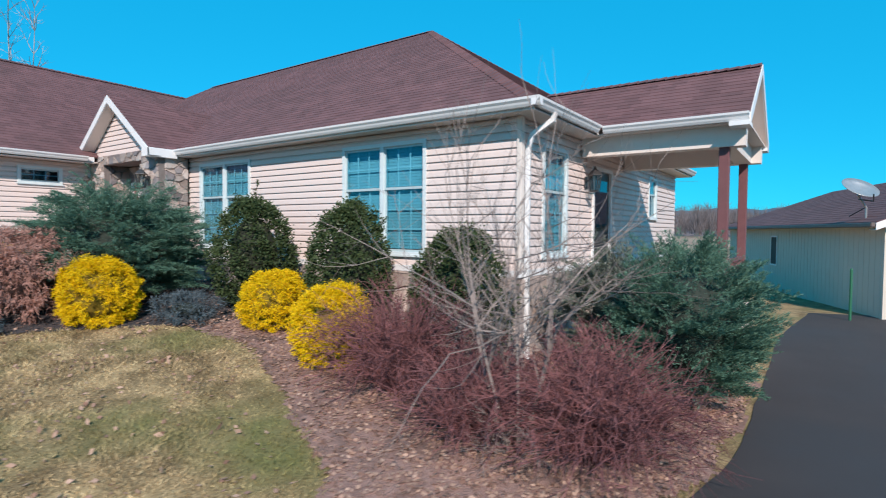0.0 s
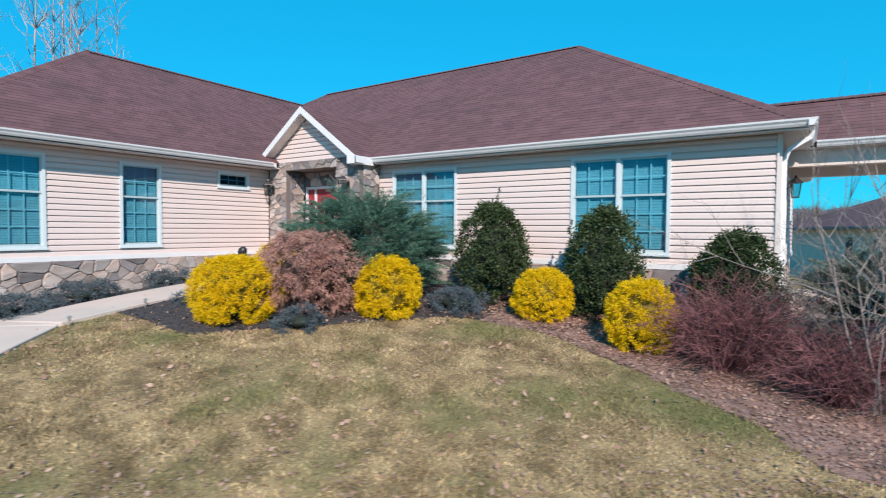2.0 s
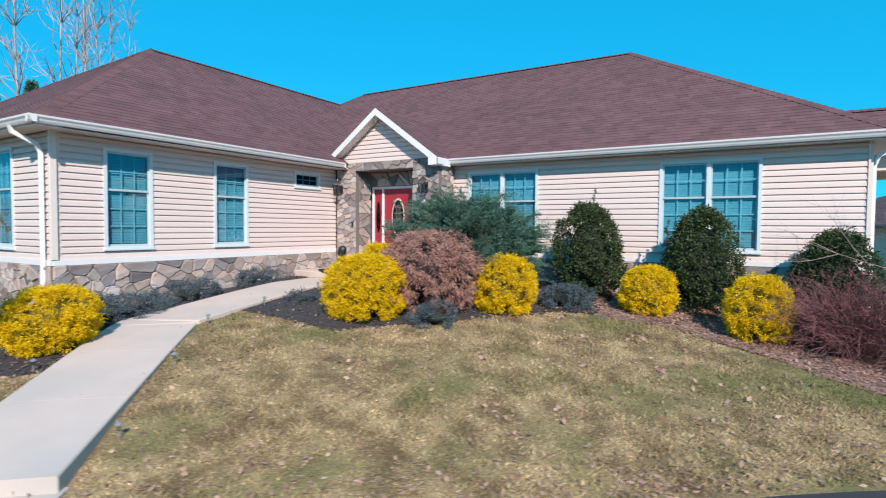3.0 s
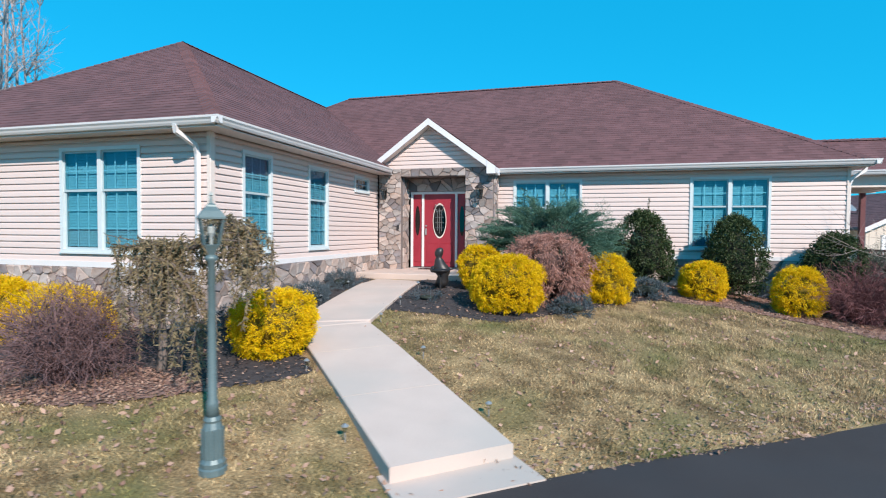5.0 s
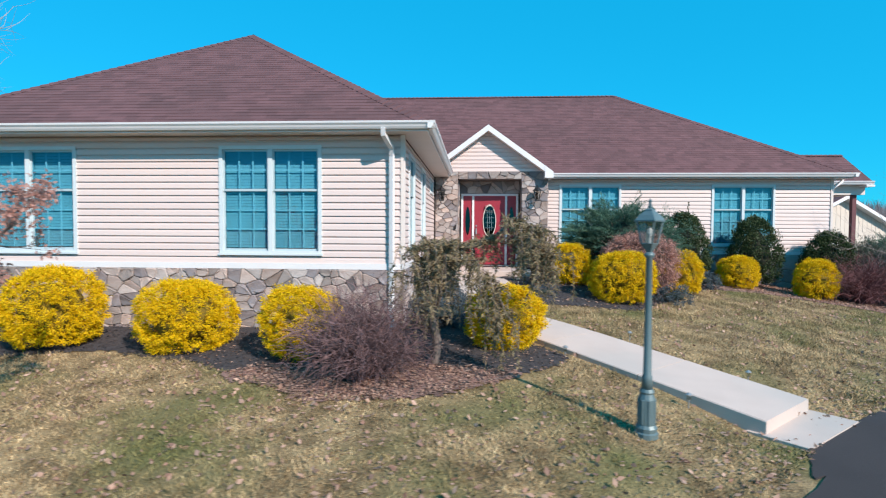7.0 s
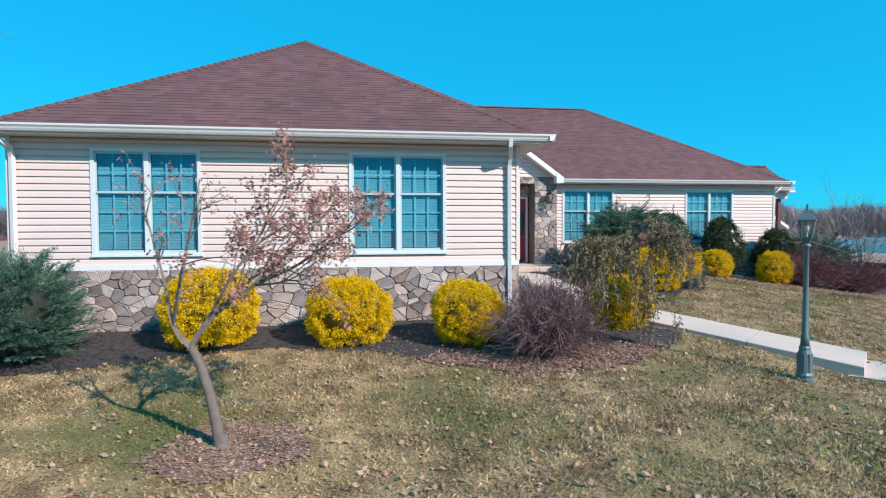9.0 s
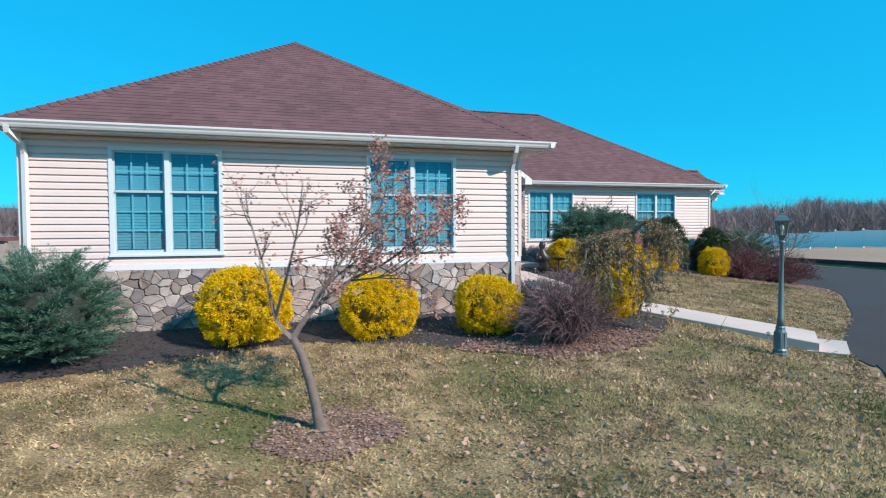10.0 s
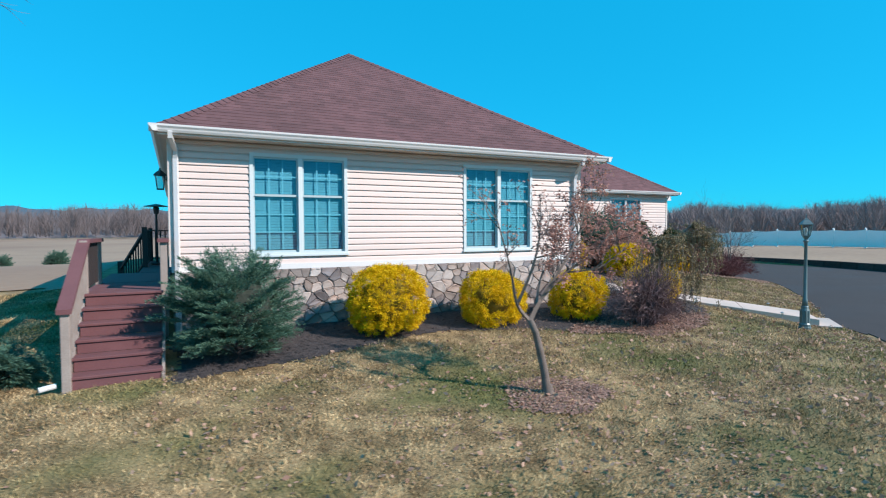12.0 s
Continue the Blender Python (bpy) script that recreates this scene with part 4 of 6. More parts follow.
for k in range(4):
    a = k * math.pi / 2
    for r0, r1 in (((0.078, 1.90), (0.125, 2.12)),):
        p, q = Vector((r0[0] * math.cos(a), r0[0] * math.sin(a), r0[1])), Vector((r1[0] * math.cos(a), r1[0] * math.sin(a), r1[1]))
        vs = [cage.verts.new(s + Vector((u, v, 0)) * 0.007) for s in (p, q) for u, v in ((-1, -1), (1, -1), (1, 1), (-1, 1))]
        for i in range(4):
            cage.faces.new((vs[i], vs[(i + 1) % 4], vs[4 + (i + 1) % 4], vs[4 + i]))
part("lantern_frame", cage, M_LAMPGREEN, lamp_post)
part("lantern_glass", lathe([(0.074, 1.905), (0.12, 2.115)], 4), M_PANE, lamp_post, "clear lantern glass")
part("bulb", lathe([(0.012, 1.905), (0.012, 1.96), (0.028, 2.0), (0.026, 2.04), (0.008, 2.07)], 10), M_WHITE, lamp_post)
part("lantern_roof", lathe([(0.145, 2.115), (0.145, 2.13), (0.10, 2.18), (0.055, 2.215), (0.05, 2.23), (0.02, 2.245), (0.012, 2.30), (0.02, 2.31), (0.004, 2.34)], 4), M_LAMPGREEN, lamp_post)

# ---- planting beds ----
def inside(poly, x, y):
    x, y = np.asarray(x, float), np.asarray(y, float)
    hit = np.zeros(x.shape, bool)
    for (x0, y0), (x1, y1) in zip(poly, poly[1:] + poly[:1]):
        if y0 != y1:
            hit ^= ((y0 > y) != (y1 > y)) & (x < (x1 - x0) * (y - y0) / (y1 - y0) + x0)
    return hit


def rounded(points):
    return [(p.x, p.y) for p in spline(points, 4)]


BED_A = rounded([(-23.6, -3.0), (-21.7, -2.65), (-20.0, -2.2), (-18.5, -2.25), (-17.0, -2.85), (-15.8, -3.55), (-14.4, -3.5), (-13.2, -2.8), (-12.5, -2.1)]) + [(-13.3, -0.9), (-14.0, 0.9), (-14.3, 2.2), (-14.45, 4.4), (-15.0, 4.4), (-15.0, -0.8), (-23.6, -0.8)]
BED_B = rounded([(-13.0, 1.1), (-11.9, 1.15), (-10.7, 1.15), (-9.8, 2.1), (-8.9, 3.2), (-8.0, 4.2), (-6.8, 4.45), (-5.6, 4.1), (-4.7, 3.7), (-3.6, 3.2), (-2.6, 2.55), (-1.75, 3.05), (-1.1, 4.3), (-0.82, 6.2), (-0.80, 8.9)]) + [(-3.5, 8.9), (-3.5, 6.7), (-11.8, 6.7), (-11.8, 6.0), (-12.0, 4.45), (-13.2, 4.45), (-13.2, 2.5)]


def ragged(poly, seed):
    def keep(cx, cy):
        r = np.random.RandomState(seed)
        wob = 0.08 * np.sin(cx * 2.9 + seed) * np.cos(cy * 3.7 - seed)
        return inside(poly, cx + wob + r.normal(size=cx.shape) * 0.025, cy + wob + r.normal(size=cx.shape) * 0.025)
    return keep


def bumpy(ob, amount, seed):
    """Loosens a bed's surface."""
    me = ob.data
    co = np.empty(len(me.vertices) * 3)
    me.vertices.foreach_get("co", co)
    co = co.reshape(-1, 3)
    co[:, 2] += amount * np.random.RandomState(seed).rand(len(co))
    me.vertices.foreach_set("co", co.ravel())


for name, poly, lim, material, label in (
        ("mulch_bed_west", BED_A, (-23.7, -12.2, -4.1, 4.5), M_MULCH, "dark bark mulch bed along the stone base"),
        ("mulch_bed_entry", BED_B, (-13.2, -7.5, 0.9, 6.8), M_MULCH, "dark bark mulch bed beside the walk"),
        ("litter_bed", BED_B, (-7.55, -0.7, 2.3, 9.0), M_LITTER, "bed thick with fallen red-brown leaves")):
    x0, x1, y0, y1 = lim
    bed = sheet(name, np.arange(x0, x1, 0.055), np.arange(y0, y1, 0.055), 0.005, material, (lambda k: lambda cx, cy: k(cx, cy))(ragged(poly, len(name))), label, "planting bed")
    bumpy(bed, 0.012, 3)
# tan litter and lawn debris spilling round the barberry at the bed's corner
SPILL = rounded([(-17.1, -2.9), (-16.4, -3.35), (-15.6, -3.75), (-14.5, -3.7), (-13.6, -3.2), (-13.3, -2.75), (-14.2, -2.6), (-15.0, -2.5), (-15.9, -2.6), (-16.6, -2.6)])
bumpy(sheet("litter_spill", np.arange(-17.3, -13.0, 0.05), np.arange(-4.0, -2.3, 0.05), 0.010, M_LITTER, ragged(SPILL, 4), "pinkish-tan litter of leaves at the bed's edge", "leaf litter"), 0.016, 8)
ring = lambda cx, cy: np.hypot((cx + 19.15) / 0.70, (cy + 5.14) / 0.55) < 1 + 0.10 * np.sin(cx * 5 + cy * 7) + 0.09 * np.random.RandomState(6).normal(size=np.shape(cx))
bumpy(sheet("mulch_ring", np.arange(-20.3, -18.0, 0.045), np.arange(-6.2, -4.5, 0.045), 0.006, M_LITTER, ring, "ring of faded red mulch round the young tree", "mulch ring"), 0.016, 5)


# ---- foliage helpers ----
def unit(v):
    return v / np.maximum(1e-9, np.linalg.norm(v, axis=-1, keepdims=True))


def blades(name, at, way, length, width, rng, flat=False):
    """Lens-shaped leaves from their feet along their ways, each turned at random."""
    n = len(at)
    way = unit(way)
    turn = rng.normal(size=(n, 3))
    side = unit(np.cross(way, unit(turn * 0.35 + np.array([0, 0, 1.0]) if flat else turn)))
    ln, wd = np.broadcast_to(np.asarray(length, float), n)[:, None], np.broadcast_to(np.asarray(width, float), n)[:, None]
    v = np.stack([at, at + way * ln * 0.45 + side * wd * 0.5, at + way * ln, at + way * ln * 0.45 - side * wd * 0.5], 1).reshape(-1, 3)
    me = bpy.data.meshes.new(name)
    me.vertices.add(4 * n)
    me.vertices.foreach_set("co", v.ravel())
    me.loops.add(4 * n)
    me.loops.foreach_set("vertex_index", np.arange(4 * n, dtype=np.int32))
    me.polygons.add(n)
    me.polygons.foreach_set("loop_start", np.arange(0, 4 * n, 4, dtype=np.int32))
    me.update(calc_edges=True)
    return me


def twig_mesh(name, lines):
    """Three-sided tapering twigs along many polylines: (points, radius at the foot, radius at the tip)."""
    verts, faces, base = [], [], 0
    for pts, r0, r1 in lines:
        pts = np.asarray(pts, float)
        k = len(pts)
        d = unit(np.gradient(pts, axis=0))
        u = unit(np.cross(d, np.array([0.31, 0.52, 0.79])))
        w = np.cross(d, u)
        r = np.linspace(r0, r1, k)[:, None]
        for j in range(3):
            a = 2.0944 * j
            verts.append(pts + r * (math.cos(a) * u + math.sin(a) * w))
        for i in range(k - 1):
            for j in range(3):
                a, b = base + j * k + i, base + ((j + 1) % 3) * k + i
                faces.append((a, b, b + 1, a + 1))
        base += 3 * k
    return from_arrays(name, np.concatenate(verts), faces)


def lobes(v, rng, amount):
    """A smooth uneven factor over directions."""
    f = np.ones(len(v))
    for _ in range(7):
        a = unit(rng.normal(size=3))
        f += amount * np.sin(3.1 * (v @ a) + rng.uniform(0, 6)) * 0.5
    return f


def core_mesh(rx, ry, h, k, rng, cone=0.0):
    bm = bmesh.new()
    bmesh.ops.create_icosphere(bm, subdivisions=3, radius=1.0)
    co = np.array([v.co for v in bm.verts])
    f = lobes(co, rng, 0.06)
    for v, s in zip(bm.verts, f):
        c = v.co * s
        c.xy *= 1 - cone * min(1.0, max(0.0, (c.z + 0.4) / 1.4))
        v.co = Vector((c.x * rx * k, c.y * ry * k, h * 0.52 + c.z * h * 0.5 * k))
    return bm


def boughs(t, rx, ry, h, s, rng):
    """Arching branches that carry flat feathered sprays of short needles, layer over layer."""
    m, q, k = int(112 * max(0.55, rx * h)), 9, 84
    size = min(1.0, 0.55 + 0.25 * h)
    az = rng.uniform(0, 2 * math.pi, m)
    el = np.arcsin(rng.uniform(-0.80, 0.97, m))
    pv = np.stack([np.cos(el) * np.cos(az), np.cos(el) * np.sin(az), np.sin(el)], 1)
    reach = rng.uniform(0.80, 1.02, m) * lobes(pv, rng, 0.07) + 0.22 * (rng.rand(m) > 0.82) * rng.rand(m)
    tip = pv * np.array([rx, ry, h * 0.5]) * reach[:, None] + np.array([0, 0, h * 0.50])
    tip[:, 2] = np.maximum(tip[:, 2], 0.08)
    root = tip * np.array([0.15, 0.15, 0.55])
    ln = np.linalg.norm(tip - root, axis=1)
    ctrl = (root + tip) / 2 + np.array([0, 0, 1.0]) * (0.14 * ln)[:, None]
    u = rng.uniform(0.42, 0.95, (m, q))
    u[:, 0] = 0.95
    uu = u[..., None]
    at = root[:, None] * (1 - uu) ** 2 + ctrl[:, None] * 2 * uu * (1 - uu) + tip[:, None] * uu ** 2
    axis = unit((ctrl - root)[:, None] * (1 - uu) + (tip - ctrl)[:, None] * uu)
    side = unit(np.cross(axis, np.array([0, 0, 1.0]) + rng.normal(size=(m, q, 3)) * 0.30))
    swing = rng.uniform(-0.9, 0.9, (m, q))
    swing[:, 0] *= 0.2
    axis = unit((axis + side * swing[..., None]) * np.array([1, 1, s["level"]]) + np.array([0, 0, s["rise"] * 0.4]))
    side = unit(np.cross(axis, np.cross(side, axis)))
    side = unit(side - axis * np.sum(side * axis, -1, keepdims=True))
    up = np.cross(side, axis)
    size = rng.uniform(0.20, 0.40, (m, q, 1)) * size
    a = rng.rand(m, q, k) ** 0.8
    lat = rng.uniform(-1, 1, (m, q, k)) * (1.03 - a) * 0.42
    foot = at[:, :, None] + axis[:, :, None] * (a * size)[..., None] + side[:, :, None] * (lat * size)[..., None] + up[:, :, None] * (rng.normal(size=(m, q, k)) * 0.010 - 0.05 * a * a)[..., None]
    foot[..., 2] = np.maximum(foot[..., 2], 0.03)
    way = axis[:, :, None] + side[:, :, None] * (np.sign(lat) * 0.55)[..., None] + rng.normal(size=(m, q, k, 3)) * 0.22
    total = m * q * k
    part("outer_foliage", blades("outer_foliage", foot.reshape(-1, 3), way.reshape(-1, 3), rng.uniform(0.034, 0.066, total), 0.0085, rng), s["leaf"], t)
    lines = []
    for i in range(0, m, 2):
        w = np.linspace(0, 0.9, 5)[:, None]
        lines.append((root[i] * (1 - w) ** 2 + ctrl[i] * 2 * w * (1 - w) + tip[i] * w ** 2, 0.011, 0.004))
    part("branches", twig_mesh("branches", lines), M_BARK, t)


def shrub(name, label, x, y, rx, ry, h, style, seed, category="shrub", group="", lift=0.0):
    """A rounded shrub: core darkened for inner shade, leaf tufts over an uneven outline."""
    s = STYLES[style]
    rng = np.random.RandomState(seed)
    t = thing(name, label, category, group, at=pose(x, y, z_at(x, y) - 0.03 + lift))
    if not style.startswith("juniper"):
        # the bulging heads reach past the outline, so draw it in
        rx, ry, h = rx - s["bulge"] * 0.7, ry - s["bulge"] * 0.7, h - s["bulge"] * 0.6
    area = (rx * ry + rx * h + ry * h) / 1.6
    nc = int(s["clumps"] * area)
    v = unit(rng.normal(size=(nc, 3)))
    v[:, 2] = np.where(v[:, 2] < -0.80, -v[:, 2], v[:, 2])
    f = lobes(v, rng, s["lump"]) * rng.uniform(1 - s["deep"], 1.02, nc)
    narrow = 1 - s["cone"] * np.clip((v[:, 2] + 0.4) / 1.4, 0, 1)
    box_like = f / np.sum(np.abs(v) ** s["square"], 1) ** (1 / s["square"])
    c = np.stack([v[:, 0] * rx * box_like * narrow, v[:, 1] * ry * box_like * narrow, h * 0.52 + v[:, 2] * h * 0.50 * box_like], 1)
    # each clump is a small head of tufts that bulges from the outline
    kt, per = s["tufts"], s["per"]
    rc = s["bulge"] * rng.uniform(0.6, 1.35, (nc, 1))
    w = unit(np.repeat(v, kt, 0) * 0.8 + rng.normal(size=(nc * kt, 3)) * 0.62)
    at = np.repeat(c, kt, 0) + w * np.repeat(rc, kt, 0)
    at[:, 2] = np.maximum(at[:, 2], 0.02 + 0.06 * rng.rand(len(at)))
    n = len(at) * per
    foot = np.repeat(at, per, 0) + rng.normal(size=(n, 3)) * s["loose"]
    foot[:, 2] = np.maximum(foot[:, 2], 0.02)
    way = np.repeat(unit(w + np.array([0, 0, s["rise"]])), per, 0) + rng.normal(size=(n, 3)) * s["fan"]
    way[:, 2] -= s["droop"]
    ln = s["len"] * rng.uniform(0.6, 1.3, n)
    part("foliage", blades("foliage", foot, way, ln, s["wide"] * rng.uniform(0.7, 1.2, n), rng), s["leaf"], t)
    # solid core, its dark colour standing for shade in the gaps between leaves
    part("shade_core", core_mesh(rx, ry, h, s["core"], rng, s["cone"]), s["inner"], t)
    if style.startswith("juniper"):
        boughs(t, rx, ry, h, s, rng)
    elif s["plumes"]:
        m = int(s["plumes"] * rx * h)
        pv = unit(rng.normal(size=(m, 3)) + np.array([0, 0, 0.35]))
        root = pv * np.array([rx, ry, h * 0.5]) * 0.8 + np.array([0, 0, h * 0.52])
        out = unit(pv * np.array([1.0, 1.0, 0.55]) + rng.normal(size=(m, 3)) * 0.25 + np.array([0, 0, 0.22]))
        reach = rng.uniform(0.18, 0.58, m) * min(1.0, h / 1.6)
        k = 34
        u = np.repeat(np.linspace(0.1, 1, k)[None], m, 0)
        foot = root[:, None] + out[:, None] * (reach[:, None] * u)[..., None]
        way = out[:, None] + rng.normal(size=(m, k, 3)) * 0.38
        part("outer_foliage", blades("outer_foliage", foot.reshape(-1, 3), way.reshape(-1, 3), s["len"] * 0.8 * rng.uniform(0.6, 1.2, m * k), s["wide"], rng), s["leaf"], t)
    return t


M_YELLOW = leafy("yellow_threadleaf", (0.52, 0.335, 0.003), (0.94, 0.65, 0.005), 0.2)
M_JGREY = leafy("greyed_juniper_needles", (0.10, 0.125, 0.095), (0.26, 0.28, 0.22), 0.2)
# the *IN colours hold the shade deep among the leaves
M_YIN = mat("yellow_shrub_shade", (0.10, 0.070, 0.005), (0.22, 0.150, 0.009), 12.0, 0.9, 0.6, 60.0)
M_HOLLY = leafy("holly_leaves", (0.018, 0.036, 0.014), (0.075, 0.105, 0.040), 0.12, 0.52)
M_HIN = mat("holly_shade", (0.008, 0.012, 0.006), (0.02, 0.024, 0.012), 12.0, 0.9, 0.5, 60.0)
M_JUNI = leafy("juniper_needles", (0.032, 0.088, 0.062), (0.140, 0.262, 0.186), 0.18)
M_JIN = mat("juniper_shade", (0.010, 0.018, 0.013), (0.03, 0.04, 0.03), 12.0, 0.9, 0.5, 60.0)
M_BLUE = leafy("blue_juniper_needles", (0.05, 0.07, 0.085), (0.13, 0.17, 0.19), 0.15)
M_BROWNLEAF = leafy("dried_brown_needles", (0.28, 0.14, 0.115), (0.56, 0.33, 0.27), 0.25)
M_BIN = mat("brown_shrub_shade", (0.05, 0.028, 0.024), (0.11, 0.06, 0.05), 12.0, 0.9, 0.5, 60.0)
M_BARB2 = mat("grey_barberry_twigs", (0.10, 0.058, 0.060), (0.21, 0.13, 0.13), 5.0, 0.8, 0.2, 50.0, island=0.35)
M_BARB = mat("barberry_twigs", (0.10, 0.036, 0.040), (0.22, 0.09, 0.09), 5.0, 0.8, 0.2, 50.0, island=0.35)
M_GREYTWIG = mat("grey_twigs", (0.15, 0.12, 0.11), (0.29, 0.24, 0.22), 6.0, 0.85, 0.3, 60.0, island=0.2)
M_BARK = mat("tree_bark", (0.10, 0.078, 0.066), (0.21, 0.172, 0.15), 9.0, 0.9, 0.6, 70.0)
M_MAPLE = leafy("dead_maple_leaves", (0.30, 0.135, 0.105), (0.62, 0.37, 0.31), 0.35)
M_WEEP = leafy("weeping_needles", (0.13, 0.105, 0.055), (0.37, 0.295, 0.175), 0.25)
M_BIRCH = mat("pale_bark", (0.32, 0.27, 0.26), (0.50, 0.44, 0.42), 3.0, 0.85, 0.3, 40.0, c=(0.22, 0.18, 0.17))
M_LEAFDRY = leafy("dry_fallen_leaves", (0.16, 0.074, 0.052), (0.62, 0.42, 0.32), 0.15)

BASE = dict(lump=0.10, deep=0.12, cone=0.0, rise=0.1, droop=0.1, plumes=0, square=2.0, bulge=0.08, level=0.6)
STYLES = {
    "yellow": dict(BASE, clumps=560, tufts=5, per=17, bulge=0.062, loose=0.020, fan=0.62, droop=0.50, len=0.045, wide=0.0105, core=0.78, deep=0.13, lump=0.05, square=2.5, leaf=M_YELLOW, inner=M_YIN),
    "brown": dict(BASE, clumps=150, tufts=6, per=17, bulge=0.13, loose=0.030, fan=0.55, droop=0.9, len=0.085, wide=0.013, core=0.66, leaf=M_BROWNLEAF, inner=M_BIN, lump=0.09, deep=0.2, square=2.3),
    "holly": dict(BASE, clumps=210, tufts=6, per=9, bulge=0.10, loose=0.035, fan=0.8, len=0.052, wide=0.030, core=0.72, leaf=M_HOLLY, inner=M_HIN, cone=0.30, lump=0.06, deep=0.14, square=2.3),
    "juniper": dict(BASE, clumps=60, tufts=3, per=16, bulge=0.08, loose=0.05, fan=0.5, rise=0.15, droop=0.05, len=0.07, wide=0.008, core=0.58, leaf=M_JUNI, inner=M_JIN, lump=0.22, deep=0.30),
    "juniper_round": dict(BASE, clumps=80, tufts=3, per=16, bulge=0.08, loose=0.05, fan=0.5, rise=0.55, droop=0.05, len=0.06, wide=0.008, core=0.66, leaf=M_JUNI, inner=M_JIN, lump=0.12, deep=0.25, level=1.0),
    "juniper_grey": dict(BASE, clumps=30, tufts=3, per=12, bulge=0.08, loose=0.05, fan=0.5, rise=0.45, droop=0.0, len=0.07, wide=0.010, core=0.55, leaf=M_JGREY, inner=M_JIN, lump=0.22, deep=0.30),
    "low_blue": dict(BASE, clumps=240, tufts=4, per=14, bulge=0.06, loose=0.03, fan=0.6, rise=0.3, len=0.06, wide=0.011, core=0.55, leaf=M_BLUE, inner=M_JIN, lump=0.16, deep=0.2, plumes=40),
}

# ---- shrubs ----
YL = "rounded golden threadleaf cypress shrub"
G = "golden cypress shrubs"
for k, (x, y, rx, ry, h, end) in enumerate((
        (-5.05, 4.75, 0.47, 0.45, 0.96, "beside bare barberry, ragged top"),
        (-6.81, 5.20, 0.47, 0.47, 0.84, "between two hollies"),
        (-8.92, 3.65, 0.52, 0.50, 0.96, "beside the dried brown shrub"),
        (-10.73, 1.95, 0.66, 0.62, 1.04, "near the lawn's edge"),
        (-11.55, 3.60, 0.48, 0.48, 0.95, "half hidden beside the entry"),
        (-20.25, -1.85, 0.66, 0.58, 1.16, "on mulch before the stone base"),
        (-18.12, -1.90, 0.64, 0.56, 0.98, "on mulch before the stone base"),
        (-16.28, -2.20, 0.53, 0.52, 0.94, "beside a bare barberry"),
        (-13.40, -1.50, 0.56, 0.54, 0.87, "beside the concrete walk"))):
    shrub("golden_cypress", YL + ", " + end, x, y, rx, ry, h, "yellow", 10 + k, group=G)
shrub("brown_cypress", "dried-out brown threadleaf shrub among golden ones", -10.08, 2.98, 0.88, 0.78, 1.34, "brown", 30)
shrub("juniper", "large spreading blue-green juniper before the front window", -10.10, 4.45, 1.36, 1.30, 2.02, "juniper", 31)
shrub("juniper", "broad shaggy green juniper beside the wooden steps", -22.78, -2.25, 0.76, 0.74, 1.50, "juniper_round", 32)
shrub("juniper", "large shaggy juniper hanging over the driveway's edge", -1.36, 7.05, 0.72, 1.10, 1.95, "juniper_round", 33)
shrub("juniper", "greyish juniper boughs beside the house corner", -2.20, 7.3, 0.85, 0.8, 1.62, "juniper_grey", 34)
for k, (x, y, r, h) in enumerate(((-8.03, 5.72, 0.68, 1.86), (-6.01, 5.98, 0.68, 1.86), (-4.02, 6.02, 0.68, 1.74))):
    shrub("holly", "dense dark-green cone-shaped holly against the siding", x, y, r, min(r, 0.66), h, "holly", 40 + k, group="hollies along the front wall")
for name_, x, y, z, hgt in (("holly", -7.95, 5.70, 2.30, 0.42), ("holly", -8.42, 5.62, 1.95, 0.40), ("holly", -6.62, 5.95, 1.75, 0.35)):
    rng = np.random.RandomState(int(-x * 100))
    u = rng.rand(90)
    at = np.stack([x + 0.02 * np.sin(u * 9), y + 0.02 * np.cos(u * 7), z + hgt * u], 1)
    sprig = thing("holly_shoot", "stray upright leafy shoot above the clipped holly", "shoot", "stray shoots", at=pose(0, 0, 0))
    part("stem", tube([(x, y, z - 0.5), (x + 0.01, y, z), (x + 0.015, y, z + hgt)], 0.007, 5, 0.4), M_BARK, sprig)
    part("foliage", blades("foliage", at, rng.normal(size=(90, 3)) + np.array([0, 0, 0.3]), rng.uniform(0.03, 0.05, 90), 0.024, rng), M_HOLLY, sprig)
for k, (x, y, rx, ry, h) in enumerate(((-8.1, 4.55, 0.55, 0.42, 0.42), (-9.55, 2.25, 0.42, 0.34, 0.34), (-14.40, -0.2, 0.66, 0.95, 0.40), (-14.55, 1.4, 0.46, 0.7, 0.36), (-14.65, 3.1, 0.35, 0.6, 0.34), (-12.35, 0.9 + 1.2, 0.30, 0.26, 0.2))):
    shrub("blue_juniper", "low blue-grey creeping juniper on mulch", x, y, rx, ry, h, "low_blue", 50 + k, group="creeping blue junipers")
